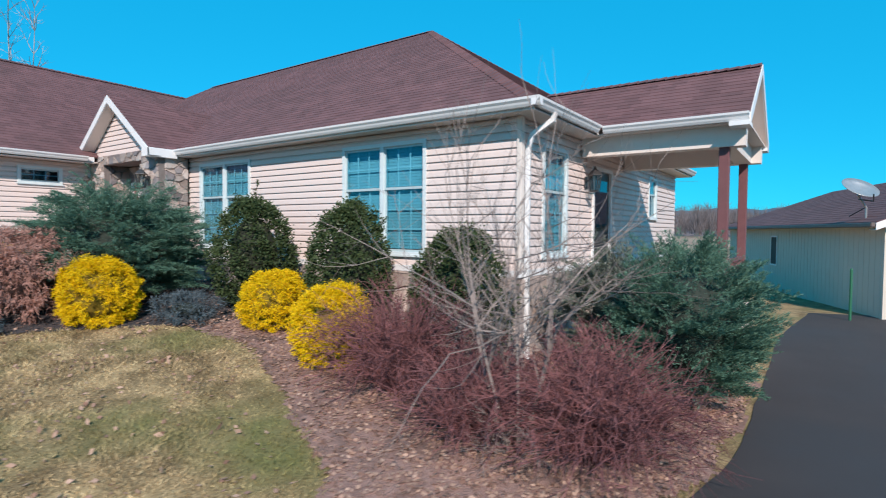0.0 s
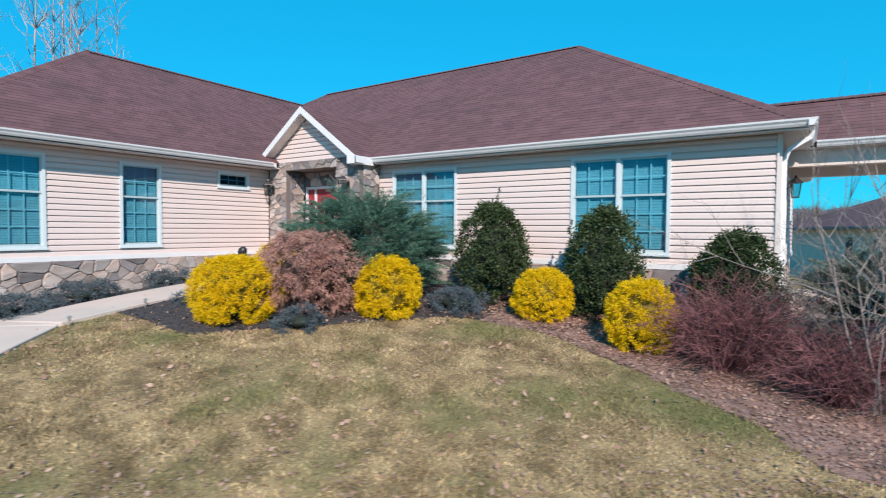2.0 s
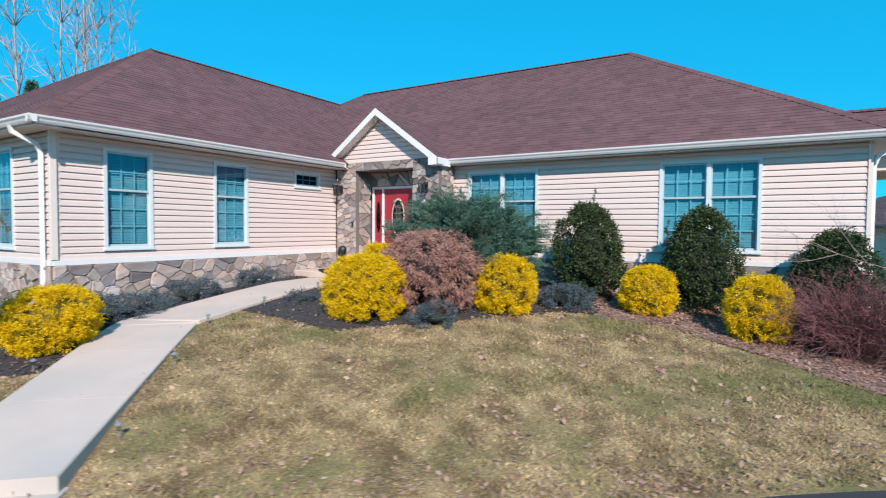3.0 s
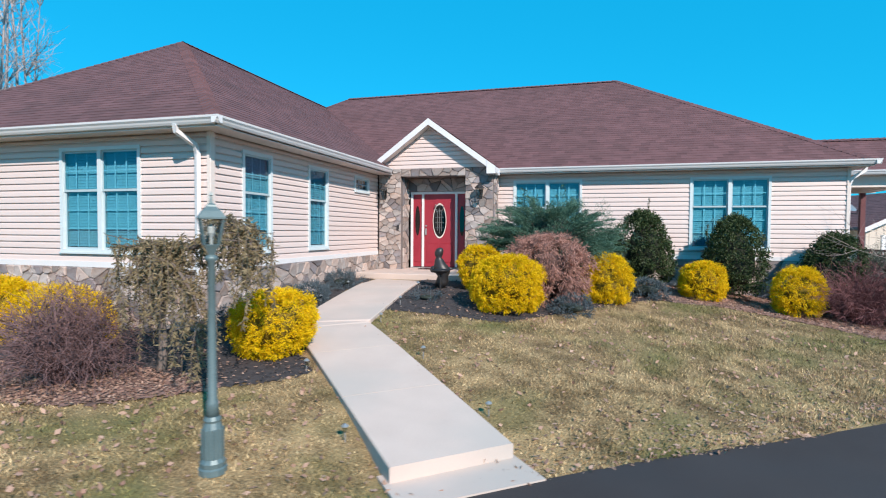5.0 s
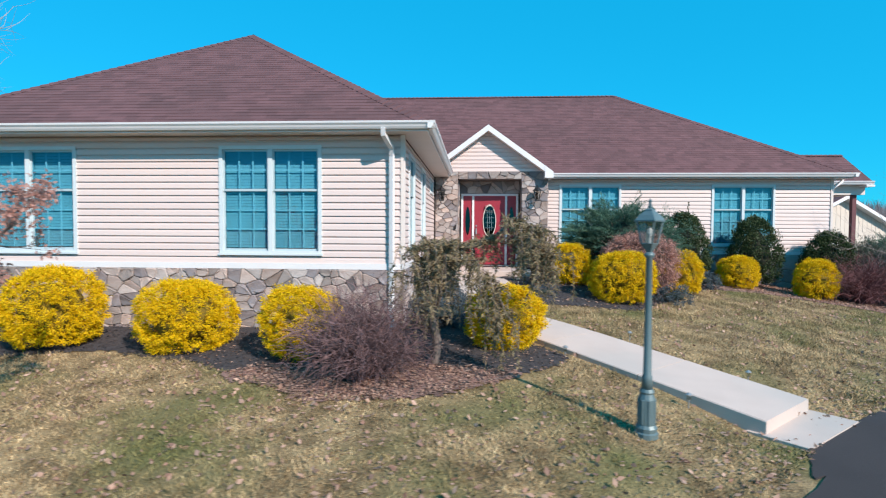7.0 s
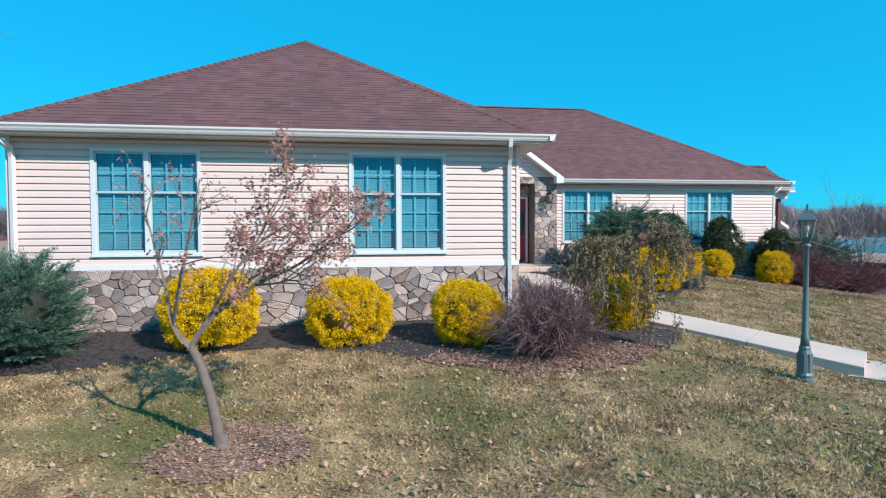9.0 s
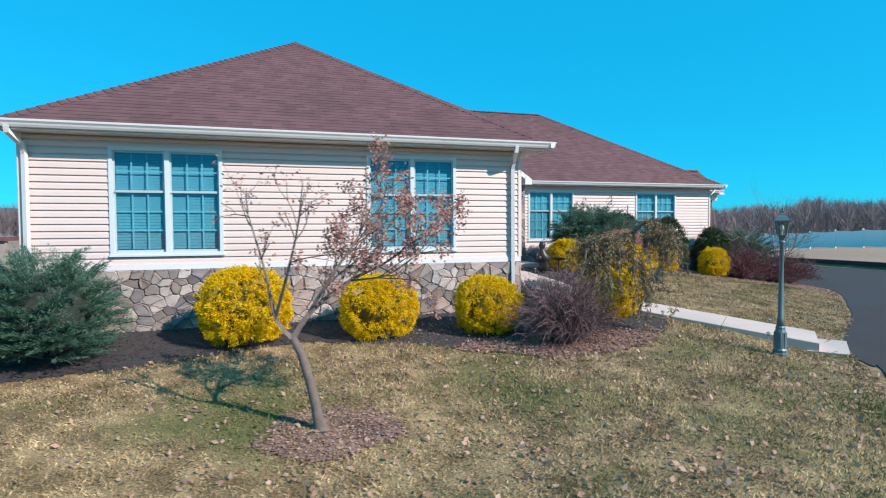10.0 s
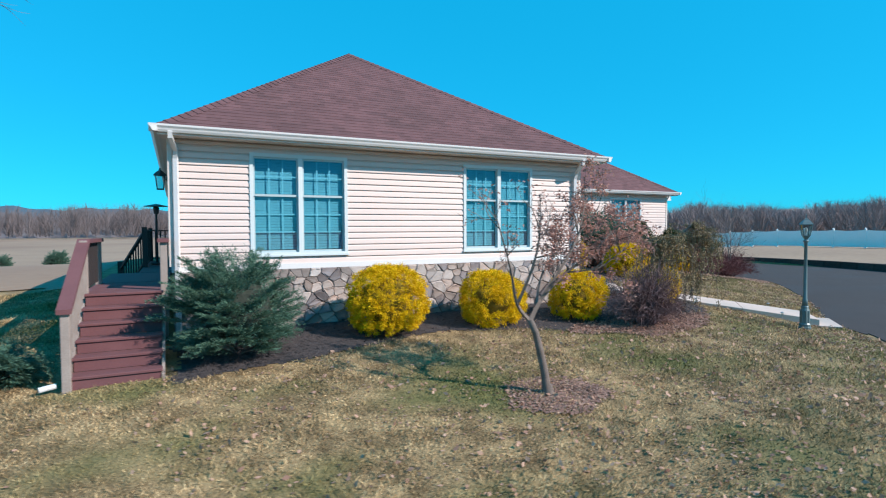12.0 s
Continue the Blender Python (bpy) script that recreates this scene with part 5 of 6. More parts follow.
# ---- bare woody plants ----
def grow(out, p, d, length, r, depth, rng, kids=3, bend=0.25, rise=0.15, tips=None):
    """A branch with its side branches, as polylines."""
    pts, q, dd = [p], p, d
    for _ in range(4):
        dd = unit(dd + rng.normal(size=3) * bend * 0.5 + np.array([0, 0, rise * 0.25]))
        q = q + dd * length / 4
        pts.append(q)
    out.append((pts, r, r * 0.55 if depth else r * 0.3))
    if not depth:
        if tips is not None:
            tips.extend(pts[2:])
        return
    for k in range(kids):
        i = rng.randint(2, 5)
        nd = unit(dd + rng.normal(size=3) * 0.55)
        grow(out, pts[i], nd, length * rng.uniform(0.5, 0.8), r * 0.55, depth - 1, rng, kids, bend, rise, tips)


def barberry(label, x, y, rx, ry, h, seed, stems=230, material=None, category="shrub"):
    rng = np.random.RandomState(seed)
    lines = []
    for _ in range(stems):
        a, e = rng.uniform(0, 2 * math.pi), rng.uniform(0, 1) ** 0.6
        tip = np.array([rx * e * math.cos(a), ry * e * math.sin(a), h * math.sqrt(max(0.03, 1 - 0.75 * e * e)) * rng.uniform(0.25, 1.05)])
        foot = np.array([0.22 * rx * math.cos(a) * rng.rand(), 0.22 * ry * math.sin(a) * rng.rand(), 0.0])
        u = np.linspace(0, 1, 5)[:, None]
        mid = foot * (1 - u) + tip * u
        mid[:, 2] += 0.25 * h * np.sin(u[:, 0] * math.pi) * rng.uniform(0.2, 1.0)
        mid[1:-1] += rng.normal(size=(3, 3)) * 0.03
        lines.append((mid, 0.0065, 0.0025))
        for _ in range(13):
            i = rng.randint(1, 5)
            d = unit(unit(mid[i] - mid[i - 1]) + rng.normal(size=3) * 0.7)
            s = rng.uniform(0.12, 0.36)
            q = mid[i]
            lines.append(([q, q + d * s * 0.5 + rng.normal(size=3) * 0.02, q + d * s + np.array([0, 0, -0.02])], 0.0036, 0.0016))
    t = thing("bare_barberry", label, category, at=pose(x, y, z_at(x, y) - 0.02))
    part("woody_base", twig_mesh("woody_base", lines[::14]), material or M_BARB, t)
    part("crown", twig_mesh("crown", [q for k, q in enumerate(lines) if k % 14]), material or M_BARB, t)
    return t


barberry("wide bare barberry with dense purple-brown twigs", -3.95, 4.75, 1.15, 0.95, 1.22, 60, 330)
barberry("wide bare barberry with dense purple-red twigs over leaf litter", -1.78, 4.85, 1.05, 1.12, 1.12, 61, 420)
barberry("low bare barberry at the driveway's edge", -2.75, 4.35, 0.75, 0.7, 0.85, 63, 200)
barberry("bare grey twiggy shrub before the corner holly", -3.2, 5.2, 0.55, 0.5, 1.45, 64, 60, M_GREYTWIG)
barberry("rounded bare barberry with purple-brown twigs at the bed's corner", -15.28, -3.05, 0.88, 0.70, 1.15, 62, 330, M_BARB2)

rng = np.random.RandomState(70)
lines = []
for k in range(7):
    a = k * 0.9
    grow(lines, np.array([0.10 * math.cos(a), 0.10 * math.sin(a), 0.0]), unit(np.array([0.13 * math.cos(a), 0.13 * math.sin(a), 1.0])), rng.uniform(1.2, 1.9), 0.017, 3, rng, 4, 0.17, 0.3)
stems, lines = lines, []
for k in range(24):
    a = rng.uniform(0, 6.28)
    grow(lines, np.array([0.1 * math.cos(a), 0.1 * math.sin(a), 0.0]), unit(np.array([math.cos(a), math.sin(a), 0.7])), rng.uniform(0.25, 0.45), 0.006, 2, rng, 4, 0.4, 0.0)
t = thing("bare_shrub", "tall bare grey shrub with many thin upright stems", "shrub", at=pose(-2.35, 4.45, z_at(-2.35, 4.45) - 0.02))
each = len(stems) // 7
for k in range(7):
    part("stem", twig_mesh("stem", stems[k * each:(k + 1) * each]), M_GREYTWIG, t)
part("low_growth", twig_mesh("low_growth", lines), M_GREYTWIG, t)

# young maple on the lawn, leaning, a few dead leaves left on it
rng = np.random.RandomState(81)
TX, TY = -19.27, -5.12
tree = thing("young_maple", "young leaning maple, bare but for clusters of dead pinkish leaves", "tree", at=pose(TX, TY, z_at(TX, TY) - 0.03))
part("trunk", tube([(0, 0, -0.02), (-0.02, 0, 0.10), (-0.05, 0.0, 0.32), (-0.12, 0.01, 0.62), (-0.19, 0.01, 0.86), (-0.27, 0.02, 1.03)], 0.062, 10, 0.62), M_BARK, tree, smooth=True)
part("root_flare", lathe([(0.12, -0.03), (0.085, 0.04), (0.064, 0.12), (0.058, 0.16)], 10), M_BARK, tree, smooth=True)
fork = np.array([-0.27, 0.02, 1.01])
tips_left, tips_right = [], []
for way_, r, tips, kids in (
        ([(0, 0, 0), (0.20, 0.0, 0.30), (0.60, 0.02, 0.60), (1.02, 0.05, 0.80), (1.48, 0.10, 1.14)], 0.036, tips_right, 15),
        ([(0.16, 0.0, 0.26), (0.42, -0.12, 0.70), (0.68, -0.12, 1.08), (0.92, 0.0, 1.60)], 0.024, tips_right, 10),
        ([(0.60, 0.02, 0.60), (0.95, -0.20, 0.66), (1.25, -0.30, 0.86)], 0.016, tips_right, 8),
        ([(0.10, 0.0, 0.16), (0.40, 0.28, 0.55), (0.80, 0.45, 0.85), (1.1, 0.5, 1.15)], 0.020, tips_right, 8),
        ([(0, 0, 0), (-0.17, 0.03, 0.22), (-0.26, 0.05, 0.68), (-0.42, 0.10, 1.28)], 0.032, tips_left, 7),
        ([(-0.17, 0.03, 0.22), (-0.04, -0.12, 0.70), (0.06, -0.14, 1.15), (0.12, -0.05, 1.62)], 0.024, tips_left, 7)):
    main = np.array([tuple(p) for p in spline(way_, 4)]) + fork
    lines = [(main, r, r * 0.25)]
    for _ in range(kids):
        i = rng.randint(len(main) // 3, len(main))
        d = unit(unit(main[i] - main[i - 1]) + rng.normal(size=3) * 0.55 + np.array([0, 0, 0.15]))
        grow(lines, main[i], d, rng.uniform(0.22, 0.46), 0.009, 2, rng, 2, 0.25, 0.2, tips)
    part("limb", twig_mesh("limb", lines), M_BARK, tree)
tr, tl = np.array(tips_right), np.array(tips_left)
pick = np.concatenate([tr[rng.randint(0, len(tr), 4600)], tl[rng.randint(0, len(tl), 240)]])
pick = pick + rng.normal(size=pick.shape) * 0.04
part("foliage", blades("foliage", pick, rng.normal(size=pick.shape) + np.array([0, 0, -0.7]), rng.uniform(0.030, 0.062, len(pick)), rng.uniform(0.016, 0.032, len(pick)), rng), M_MAPLE, tree, "curled pinkish-brown leaves")

# weeping conifer
rng = np.random.RandomState(91)
WX, WY = -14.40, -2.50
weep = thing("weeping_cedar", "small weeping cedar with twisted trunk and drooping olive-brown strands", "tree", at=pose(WX, WY, z_at(WX, WY) - 0.03))
arch = [(0.0, 0.0, 0.0), (0.05, 0.0, 0.35), (-0.03, 0.05, 0.7), (0.10, 0.0, 1.05), (0.05, -0.05, 1.4), (0.16, 0.0, 1.62), (0.45, 0.02, 1.60), (0.80, 0.0, 1.74), (1.02, -0.05, 1.92), (1.30, -0.1, 1.80), (1.50, -0.1, 1.50)]
part("trunk", tube([tuple(p) for p in spline(arch, 3)], 0.06, 8, 0.25), M_BARK, weep, smooth=True)
side_arch = [(0.12, -0.02, 1.55), (-0.06, -0.10, 1.66), (-0.22, -0.15, 1.5), (-0.28, -0.2, 1.15)]
part("limb", tube([tuple(p) for p in spline(side_arch, 3)], 0.025, 6, 0.4), M_BARK, weep)
low_arch = [(0.05, -0.05, 1.35), (0.30, -0.20, 1.45), (0.58, -0.30, 1.32), (0.82, -0.35, 1.05), (0.95, -0.35, 0.75)]
part("limb", tube([tuple(p) for p in spline(low_arch, 3)], 0.025, 6, 0.4), M_BARK, weep)
strands, feet, ways = [], [], []
for src, count, drop in ((arch[5:8], 26, 0.35), (side_arch, 46, 1.10), (low_arch, 48, 1.0), (arch[8:], 70, 0.75), (arch[4:6], 34, 0.5)):
    pts = np.array([tuple(p) for p in spline(src, 8)])
    for _ in range(count):
        p = pts[rng.randint(len(pts))]
        out = np.array([rng.normal() * 0.12, rng.normal() * 0.20, rng.uniform(-0.02, 0.12)])
        end = p + out + np.array([rng.normal() * 0.06, rng.normal() * 0.06, -min(p[2] - 0.12, rng.uniform(0.25, 1.0) * drop)])
        q = np.array([p, p + out, (p + out) * 0.4 + end * 0.6 + rng.normal(size=3) * 0.03, end])
        strands.append((q, 0.007, 0.003))
        u = rng.uniform(0.05, 1, 62)
        i = np.minimum((u * 3).astype(int), 2)
        f = (u * 3 - i)[:, None]
        feet.append(q[i] * (1 - f) + q[i + 1] * f)
        ways.append(rng.normal(size=(62, 3)) * 0.7 + np.array([0, 0, -0.6]))
part("hanging_growth", twig_mesh("hanging_growth", strands), M_BARK, weep)
feet = np.concatenate(feet)
part("foliage", blades("foliage", feet, np.concatenate(ways), rng.uniform(0.05, 0.10, len(feet)), 0.017, rng), M_WEEP, weep)

# pale bare trees behind the house
for k, (x, y, hgt, dx) in enumerate(((-27.3, 3.6, 13.5, -0.04), (-28.9, 5.6, 15.0, -0.02), (-29.9, 6.4, 14.0, 0.0), (-30.8, 7.1, 15.5, 0.0), (-32.0, 8.3, 14.5, 0.0), (-33.6, 9.8, 15.0, 0.02), (-32.6, 8.4, 14.0, -0.03), (-34.4, 10.9, 13.0, 0.02))):
    rng = np.random.RandomState(100 + k)
    bt = thing("bare_tree", "tall slender bare tree with pale bark", "tree", "bare trees behind the house", at=pose(x, y, z_at(x, y) - 0.1))
    u = np.linspace(0, 1, 12)
    stem = np.stack([dx * hgt * u + 0.12 * np.sin(u * 7 + k), 0.10 * np.cos(u * 6 + k), hgt * u], 1)
    part("trunk", tube([tuple(p) for p in stem], 0.075, 8, 0.12), M_BIRCH, bt, smooth=True)
    lines = []
    for _ in range(34):
        i = rng.randint(3, 12)
        a = rng.uniform(0, 6.28)
        grow(lines, stem[i], unit(np.array([0.6 * math.cos(a), 0.6 * math.sin(a), 1.0])), rng.uniform(0.6, 1.6) * (1.2 - 0.6 * i / 12), 0.022, 2, rng, 3, 0.25, 0.2)
    part("crown", twig_mesh("crown", lines), M_BIRCH, bt)


def conifer(x, y, hgt, r, seed, label):
    rng = np.random.RandomState(seed)
    c = thing("conifer", label, "tree", at=pose(x, y, z_at(x, y) - 0.1))
    part("trunk", lathe([(0.2, 0), (0.12, hgt * 0.5), (0.02, hgt)], 8), M_BARK, c)
    n = 3900
    u = rng.rand(n) ** 0.7
    a = rng.uniform(0, 6.28, n)
    rad = r * (1 - u) * rng.uniform(0.4, 1.1, n) * (1 + 0.25 * np.sin(a * 3 + u * 20))
    at = np.stack([rad * np.cos(a), rad * np.sin(a), hgt * (0.08 + 0.92 * u)], 1)
    way = np.stack([np.cos(a), np.sin(a), rng.uniform(-0.5, 0.3, n)], 1) + rng.normal(size=(n, 3)) * 0.3
    part("foliage", blades("foliage", at, way, 0.5, 0.16, rng), M_JUNI, c)


conifer(-58, 16, 14.2, 4.0, 120, "dark green conifer behind the house")
conifer(-62, 21, 14.0, 3.6, 121, "dark green conifer behind the house")
conifer(-55, 12.0, 12.6, 3.6, 122, "dark green conifer behind the house")

# ---- wooden steps and deck ----
SX0, SX1 = -24.86, -23.70
stairs = thing("wooden_steps", "red-brown painted wooden steps with railings up to a deck", "steps", at=pose(0, 0, 0))
SZ, SY, RUN, RISE = -0.06, -2.75, 0.29, 0.178
for k in range(6):
    y, z = SY + k * RUN, SZ + (k + 1) * RISE
    part("tread", made((SX0 + 0.06, y - 0.02, z - 0.038, SX1 - 0.06, y + RUN - 0.01, z), bevel=0.006), M_POST, stairs)
    part("riser", made((SX0 + 0.08, y + 0.005, z - RISE, SX1 - 0.08, y + 0.025, z - 0.038)), M_POST, stairs)
TOP = SZ + 6 * RISE
LY0 = SY + 5 * RUN
part("landing", made((SX0, LY0 + RUN, TOP - 0.04, SX1, 0.6, TOP - 0.003)), M_POST, stairs)
part("landing_skirt", made((SX0, LY0 + RUN, TOP - 0.26, SX0 + 0.04, 0.6, TOP - 0.045), (SX1 - 0.04, LY0 + RUN, TOP - 0.26, SX1, 0.6, TOP - 0.045)), M_POST, stairs)
for x in (SX0, SX1 - 0.10):
    for y, z0, z1 in ((SY - 0.06, -0.2, SZ + RISE + 0.82), (LY0 + 0.1, -0.2, TOP + 0.79), (0.45, -0.2, TOP + 0.79))[0 if x == SX0 else 1:]:
        part("newel_post", made((x, y, z0, x + 0.10, y + 0.10, z1), bevel=0.006), M_GREYWOOD, stairs, "weathered grey post")
    part("stringer", prism([(SY - 0.02, SZ - 0.12), (SY - 0.02, SZ + 0.10), (LY0 + 0.28, TOP), (LY0 + 0.28, TOP - 0.24)], "x", x + 0.03, x + 0.065), M_GREYWOOD, stairs)
    if x != SX0:
        part("hand_rail", made((x - 0.03, LY0 + 0.05, TOP + 0.75, x + 0.13, 0.6, TOP + 0.81)), M_POST, stairs)
        continue
    part("hand_rail", prism([(SY - 0.10, SZ + RISE + 0.80), (SY - 0.10, SZ + RISE + 0.86), (LY0 + 0.2, TOP + 0.81), (0.6, TOP + 0.81), (0.6, TOP + 0.75), (LY0 + 0.2, TOP + 0.75)], "x", x - 0.03, x + 0.13), M_POST, stairs)
    for k in range(11):
        y = SY + 0.10 + k * 0.13
        u = (y - SY) / (LY0 + 0.2 - SY)
        zb = SZ + 0.1 + u * (TOP - SZ)
        part("baluster", made((x + 0.03, y, zb, x + 0.065, y + 0.035, zb + 0.84 - 0.20 * u)), M_GREYWOOD, stairs)
    for k in range(15):
        y = LY0 + 0.28 + k * 0.095
        part("baluster", made((x + 0.03, y, TOP + 0.06, x + 0.065, y + 0.035, TOP + 0.77)), M_BLACKWOOD, stairs)
deck = thing("deck", "dark stained wooden deck with railings behind the house", "deck", at=pose(0, 0, 0))
DZ = TOP + 0.004
part("deck_floor", made((-24.34, 3.2, DZ - 0.05, -23.66, 9.0, DZ), (SX0, 0.6, TOP - 0.05, SX1, 3.2, TOP)), M_POST, deck)
for (x0, y0, x1, y1) in ((-24.3, 5.3, -24.3, 9.0), (-24.3, 9.0, -23.7, 9.0)):
    ln = math.hypot(x1 - x0, y1 - y0)
    for k in range(int(ln / 0.14) + 1):
        u = k * 0.14 / ln
        part("baluster", made((-0.018, -0.018, 0, 0.018, 0.018, 0.92)), M_BLACKWOOD, deck, at=pose(x0 + (x1 - x0) * u, y0 + (y1 - y0) * u, DZ + 0.03 - 0.0))
    a = math.degrees(math.atan2(y1 - y0, x1 - x0))
    part("top_rail", made((-0.05, -0.06, 0.93, ln + 0.05, 0.06, 0.97)), M_BLACKWOOD, deck, at=pose(x0, y0, DZ + 0.02, 0, 0, a))
    part("bottom_rail", made((0, -0.02, 0.04, ln, 0.02, 0.08)), M_BLACKWOOD, deck, at=pose(x0, y0, DZ + 0.02, 0, 0, a))
# a second flight goes down from the deck to the yard, with its sloping rail
for k in range(10):
    u = (k + 0.5) / 10
    x, y, zt = -24.3 - 0.68 * u, 5.3 + 1.45 * u, 1.92 - 1.06 * u
    part("baluster", made((-0.018, -0.018, -0.82, 0.018, 0.018, 0.0)), M_BLACKWOOD, deck, at=pose(x, y, zt))
slope_to = Vector((-0.68, 1.45, -1.06))
part("stair_rail", tube([(-24.3, 5.3, 1.94), tuple(Vector((-24.3, 5.3, 1.94)) + slope_to)], 0.05, 4), M_BLACKWOOD, deck)
part("stair_rail", tube([(-24.3, 5.3, 1.16), tuple(Vector((-24.3, 5.3, 1.16)) + slope_to)], 0.035, 4), M_BLACKWOOD, deck)
for x, y in ((-24.3, 5.3), (-24.98, 6.75), (-24.3, 9.0)):
    part("deck_post", made((x - 0.06, y - 0.06, -0.8, x + 0.06, y + 0.06, DZ + (0.10 if x < -24.9 else 1.05))), M_BLACKWOOD, deck)
heater = thing("patio_heater", "black patio heater with a wide flat hood on the deck", "heater", at=pose(-24.05, 6.4, DZ))
part("pole", lathe([(0.16, 0), (0.16, 0.04), (0.035, 0.08), (0.03, 1.42), (0.06, 1.43), (0.08, 1.60), (0.05, 1.63)], 12), M_BLACK, heater)
part("hood", lathe([(0.02, 1.71), (0.30, 1.65), (0.31, 1.635), (0.02, 1.65)], 20), M_BLACK, heater)
shrub("low_juniper", "low dark-green spreading shrub beside the steps", -25.9, -2.0, 0.7, 0.55, 0.5, "juniper", 35)
tagged(part("drain_pipe", tube([(-25.10, -2.75, 0.0), (-25.02, -2.72, 0.01), (-24.93, -2.70, 0.02)], 0.035, 10), M_WHITE), "short white corrugated drain pipe on the grass", "pipe")

# ---- clutter by the walk ----
for i in (3, 10, 17, 24, 30):
    for sgn in (-1, 1):
        t = (WALK[min(i + 1, len(WALK) - 1)] - WALK[i - 1]).normalized()
        p = WALK[i] + Vector((t.y, -t.x)) * sgn * 0.80
        lt = thing("path_light", "small metal stake light beside the walk", "path light", "path lights", at=pose(p.x, p.y, z_at(p.x, p.y) - 0.02))
        part("stake", lathe([(0.008, 0), (0.008, 0.12)], 6), M_GALV, lt)
        part("lens", lathe([(0.022, 0.12), (0.026, 0.17)], 10), M_PANE, lt)
        part("cap", lathe([(0.036, 0.17), (0.036, 0.18), (0.012, 0.20)], 10), M_GALV, lt)
BX, BY = -12.25, 2.75
bath = thing("bird_bath", "dark metal bird bath on a thin stand in the mulch", "bird bath", at=pose(BX, BY, z_at(BX, BY)))
part("stand", lathe([(0.10, 0), (0.10, 0.02), (0.02, 0.05), (0.018, 0.40), (0.05, 0.42)], 10), M_BLACK, bath)
part("basin", lathe([(0.05, 0.42), (0.16, 0.45), (0.22, 0.50), (0.215, 0.51), (0.15, 0.47), (0.02, 0.45)], 20), M_BLACK, bath, smooth=True)
st = lathe([(0.14, 0.0), (0.15, 0.10), (0.12, 0.22), (0.17, 0.30), (0.19, 0.40), (0.13, 0.50), (0.10, 0.58), (0.06, 0.63), (0.09, 0.68), (0.10, 0.75), (0.08, 0.82), (0.02, 0.85)], 14)
for v in st.verts:
    v.co.x += 0.05 * math.sin(v.co.z * 7)
    v.co.y *= 0.85
box(st, -0.22, -0.10, 0.30, -0.08, 0.08, 0.44, bevel=0.03)
tagged(part("garden_statue", st, M_BLACK, None, smooth=True, at=pose(-12.42, 3.35, z_at(-12.42, 3.35) + 0.05)), "dark weathered garden statue beside the entry", "statue")
tagged(part("door_mat", made((-13.9, 6.1, 0.846, -12.95, 6.5, 0.862), bevel=0.004), M_BLACK), "dark door mat at the red front door", "door mat")

# ---- fence and parked car beyond the drive ----
fence = thing("vinyl_fence", "white vinyl privacy fence with scalloped top and capped posts", "fence")
FX = 27.7
for k in range(24):
    y = -6 + 2.44 * k
    z = z_at(FX, y)
    p = part("fence_post", made((FX - 0.065, y - 0.065, z - 0.1, FX + 0.065, y + 0.065, z + 1.62), bevel=0.006), M_FENCE, fence)
    part("post_cap", lathe([(0.10, z + 1.62), (0.10, z + 1.65), (0.02, z + 1.72)], 4, FX, y), M_FENCE, p)
    if k < 23:
        top = [(y + 0.065 + 2.31 * u, z + 1.52 - 0.07 * math.sin(math.pi * u)) for u in np.linspace(0, 1, 9)]
        part("fence_panel", prism([(y + 0.065, z + 0.08), *top, (y + 2.375, z + 0.08)], "x", FX - 0.02, FX + 0.02), M_FENCE, fence)
        part("fence_rail", made((FX - 0.035, y + 0.065, z + 0.12, FX + 0.035, y + 2.375, z + 0.26)), M_FENCE, fence)

# ---- fields, woods and hills ----
sheet("field", spaced(-32, 14, 60, -1500, 1500, 26), spaced(-16, 20, 50, -1500, 1500, 26), 0.02, M_FIELD, lambda cx, cy: ((cy > 5.5 - 0.3 * (cx + 26)) & (cx < -26)) | (np.hypot(cx + 12, cy - 5) > 60) | (cx > 10.5), "wide tan winter field", "field")
rng = np.random.RandomState(200)
verts, faces = [], []
n = 3900
ang = rng.uniform(-0.25 * math.pi, 1.08 * math.pi, n)
right_side = ang < 0.42 * math.pi
dist = np.where(right_side, rng.uniform(120, 175, n), rng.uniform(230, 330, n))
tall = np.where(right_side, rng.uniform(7.4, 9.4, n), rng.uniform(11.0, 15.0, n))
tall = tall * (1 + 0.08 * np.sin(ang * 23) + 0.06 * np.sin(ang * 61 + 1))
tx, ty = -12 + dist * np.cos(ang), 5 + dist * np.sin(ang)
tz = height(tx, ty)
tri = []
for i in range(n):
    m = 54
    a = rng.uniform(0, 6.28, m)
    z0 = tall[i] * rng.uniform(0.05, 0.80, m)
    ln = (tall[i] - z0) * rng.uniform(0.6, 1.0, m)
    lean = rng.uniform(0.08, 1.25, m)
    foot = np.stack([tx[i] + 0 * a, ty[i] + 0 * a, tz[i] + z0], 1)
    tip = foot + np.stack([np.cos(a) * lean * ln * 0.7, np.sin(a) * lean * ln * 0.7, ln], 1)
    wide = rng.uniform(0.03, 0.085, m)[:, None]
    face = ang[i] + rng.uniform(-1.1, 1.1, m)
    side = np.stack([-np.sin(face), np.cos(face), 0 * a], 1) * wide
    tri.append(np.stack([foot - side, foot + side, tip], 1))
for near_side, material, label in ((True, M_WOODS, "bare grey-brown winter woods beyond the fence"), (False, M_WOODSFAR, "dark bare winter woods beyond the field")):
    pick = np.concatenate([t for t, q in zip(tri, right_side) if q == near_side]).reshape(-1, 3)
    woods = part("far_woods", from_arrays("far_woods", pick, np.arange(len(pick)).reshape(-1, 3).tolist()), material, None, label)
    tagged(woods, category="woods", kind="stuff")


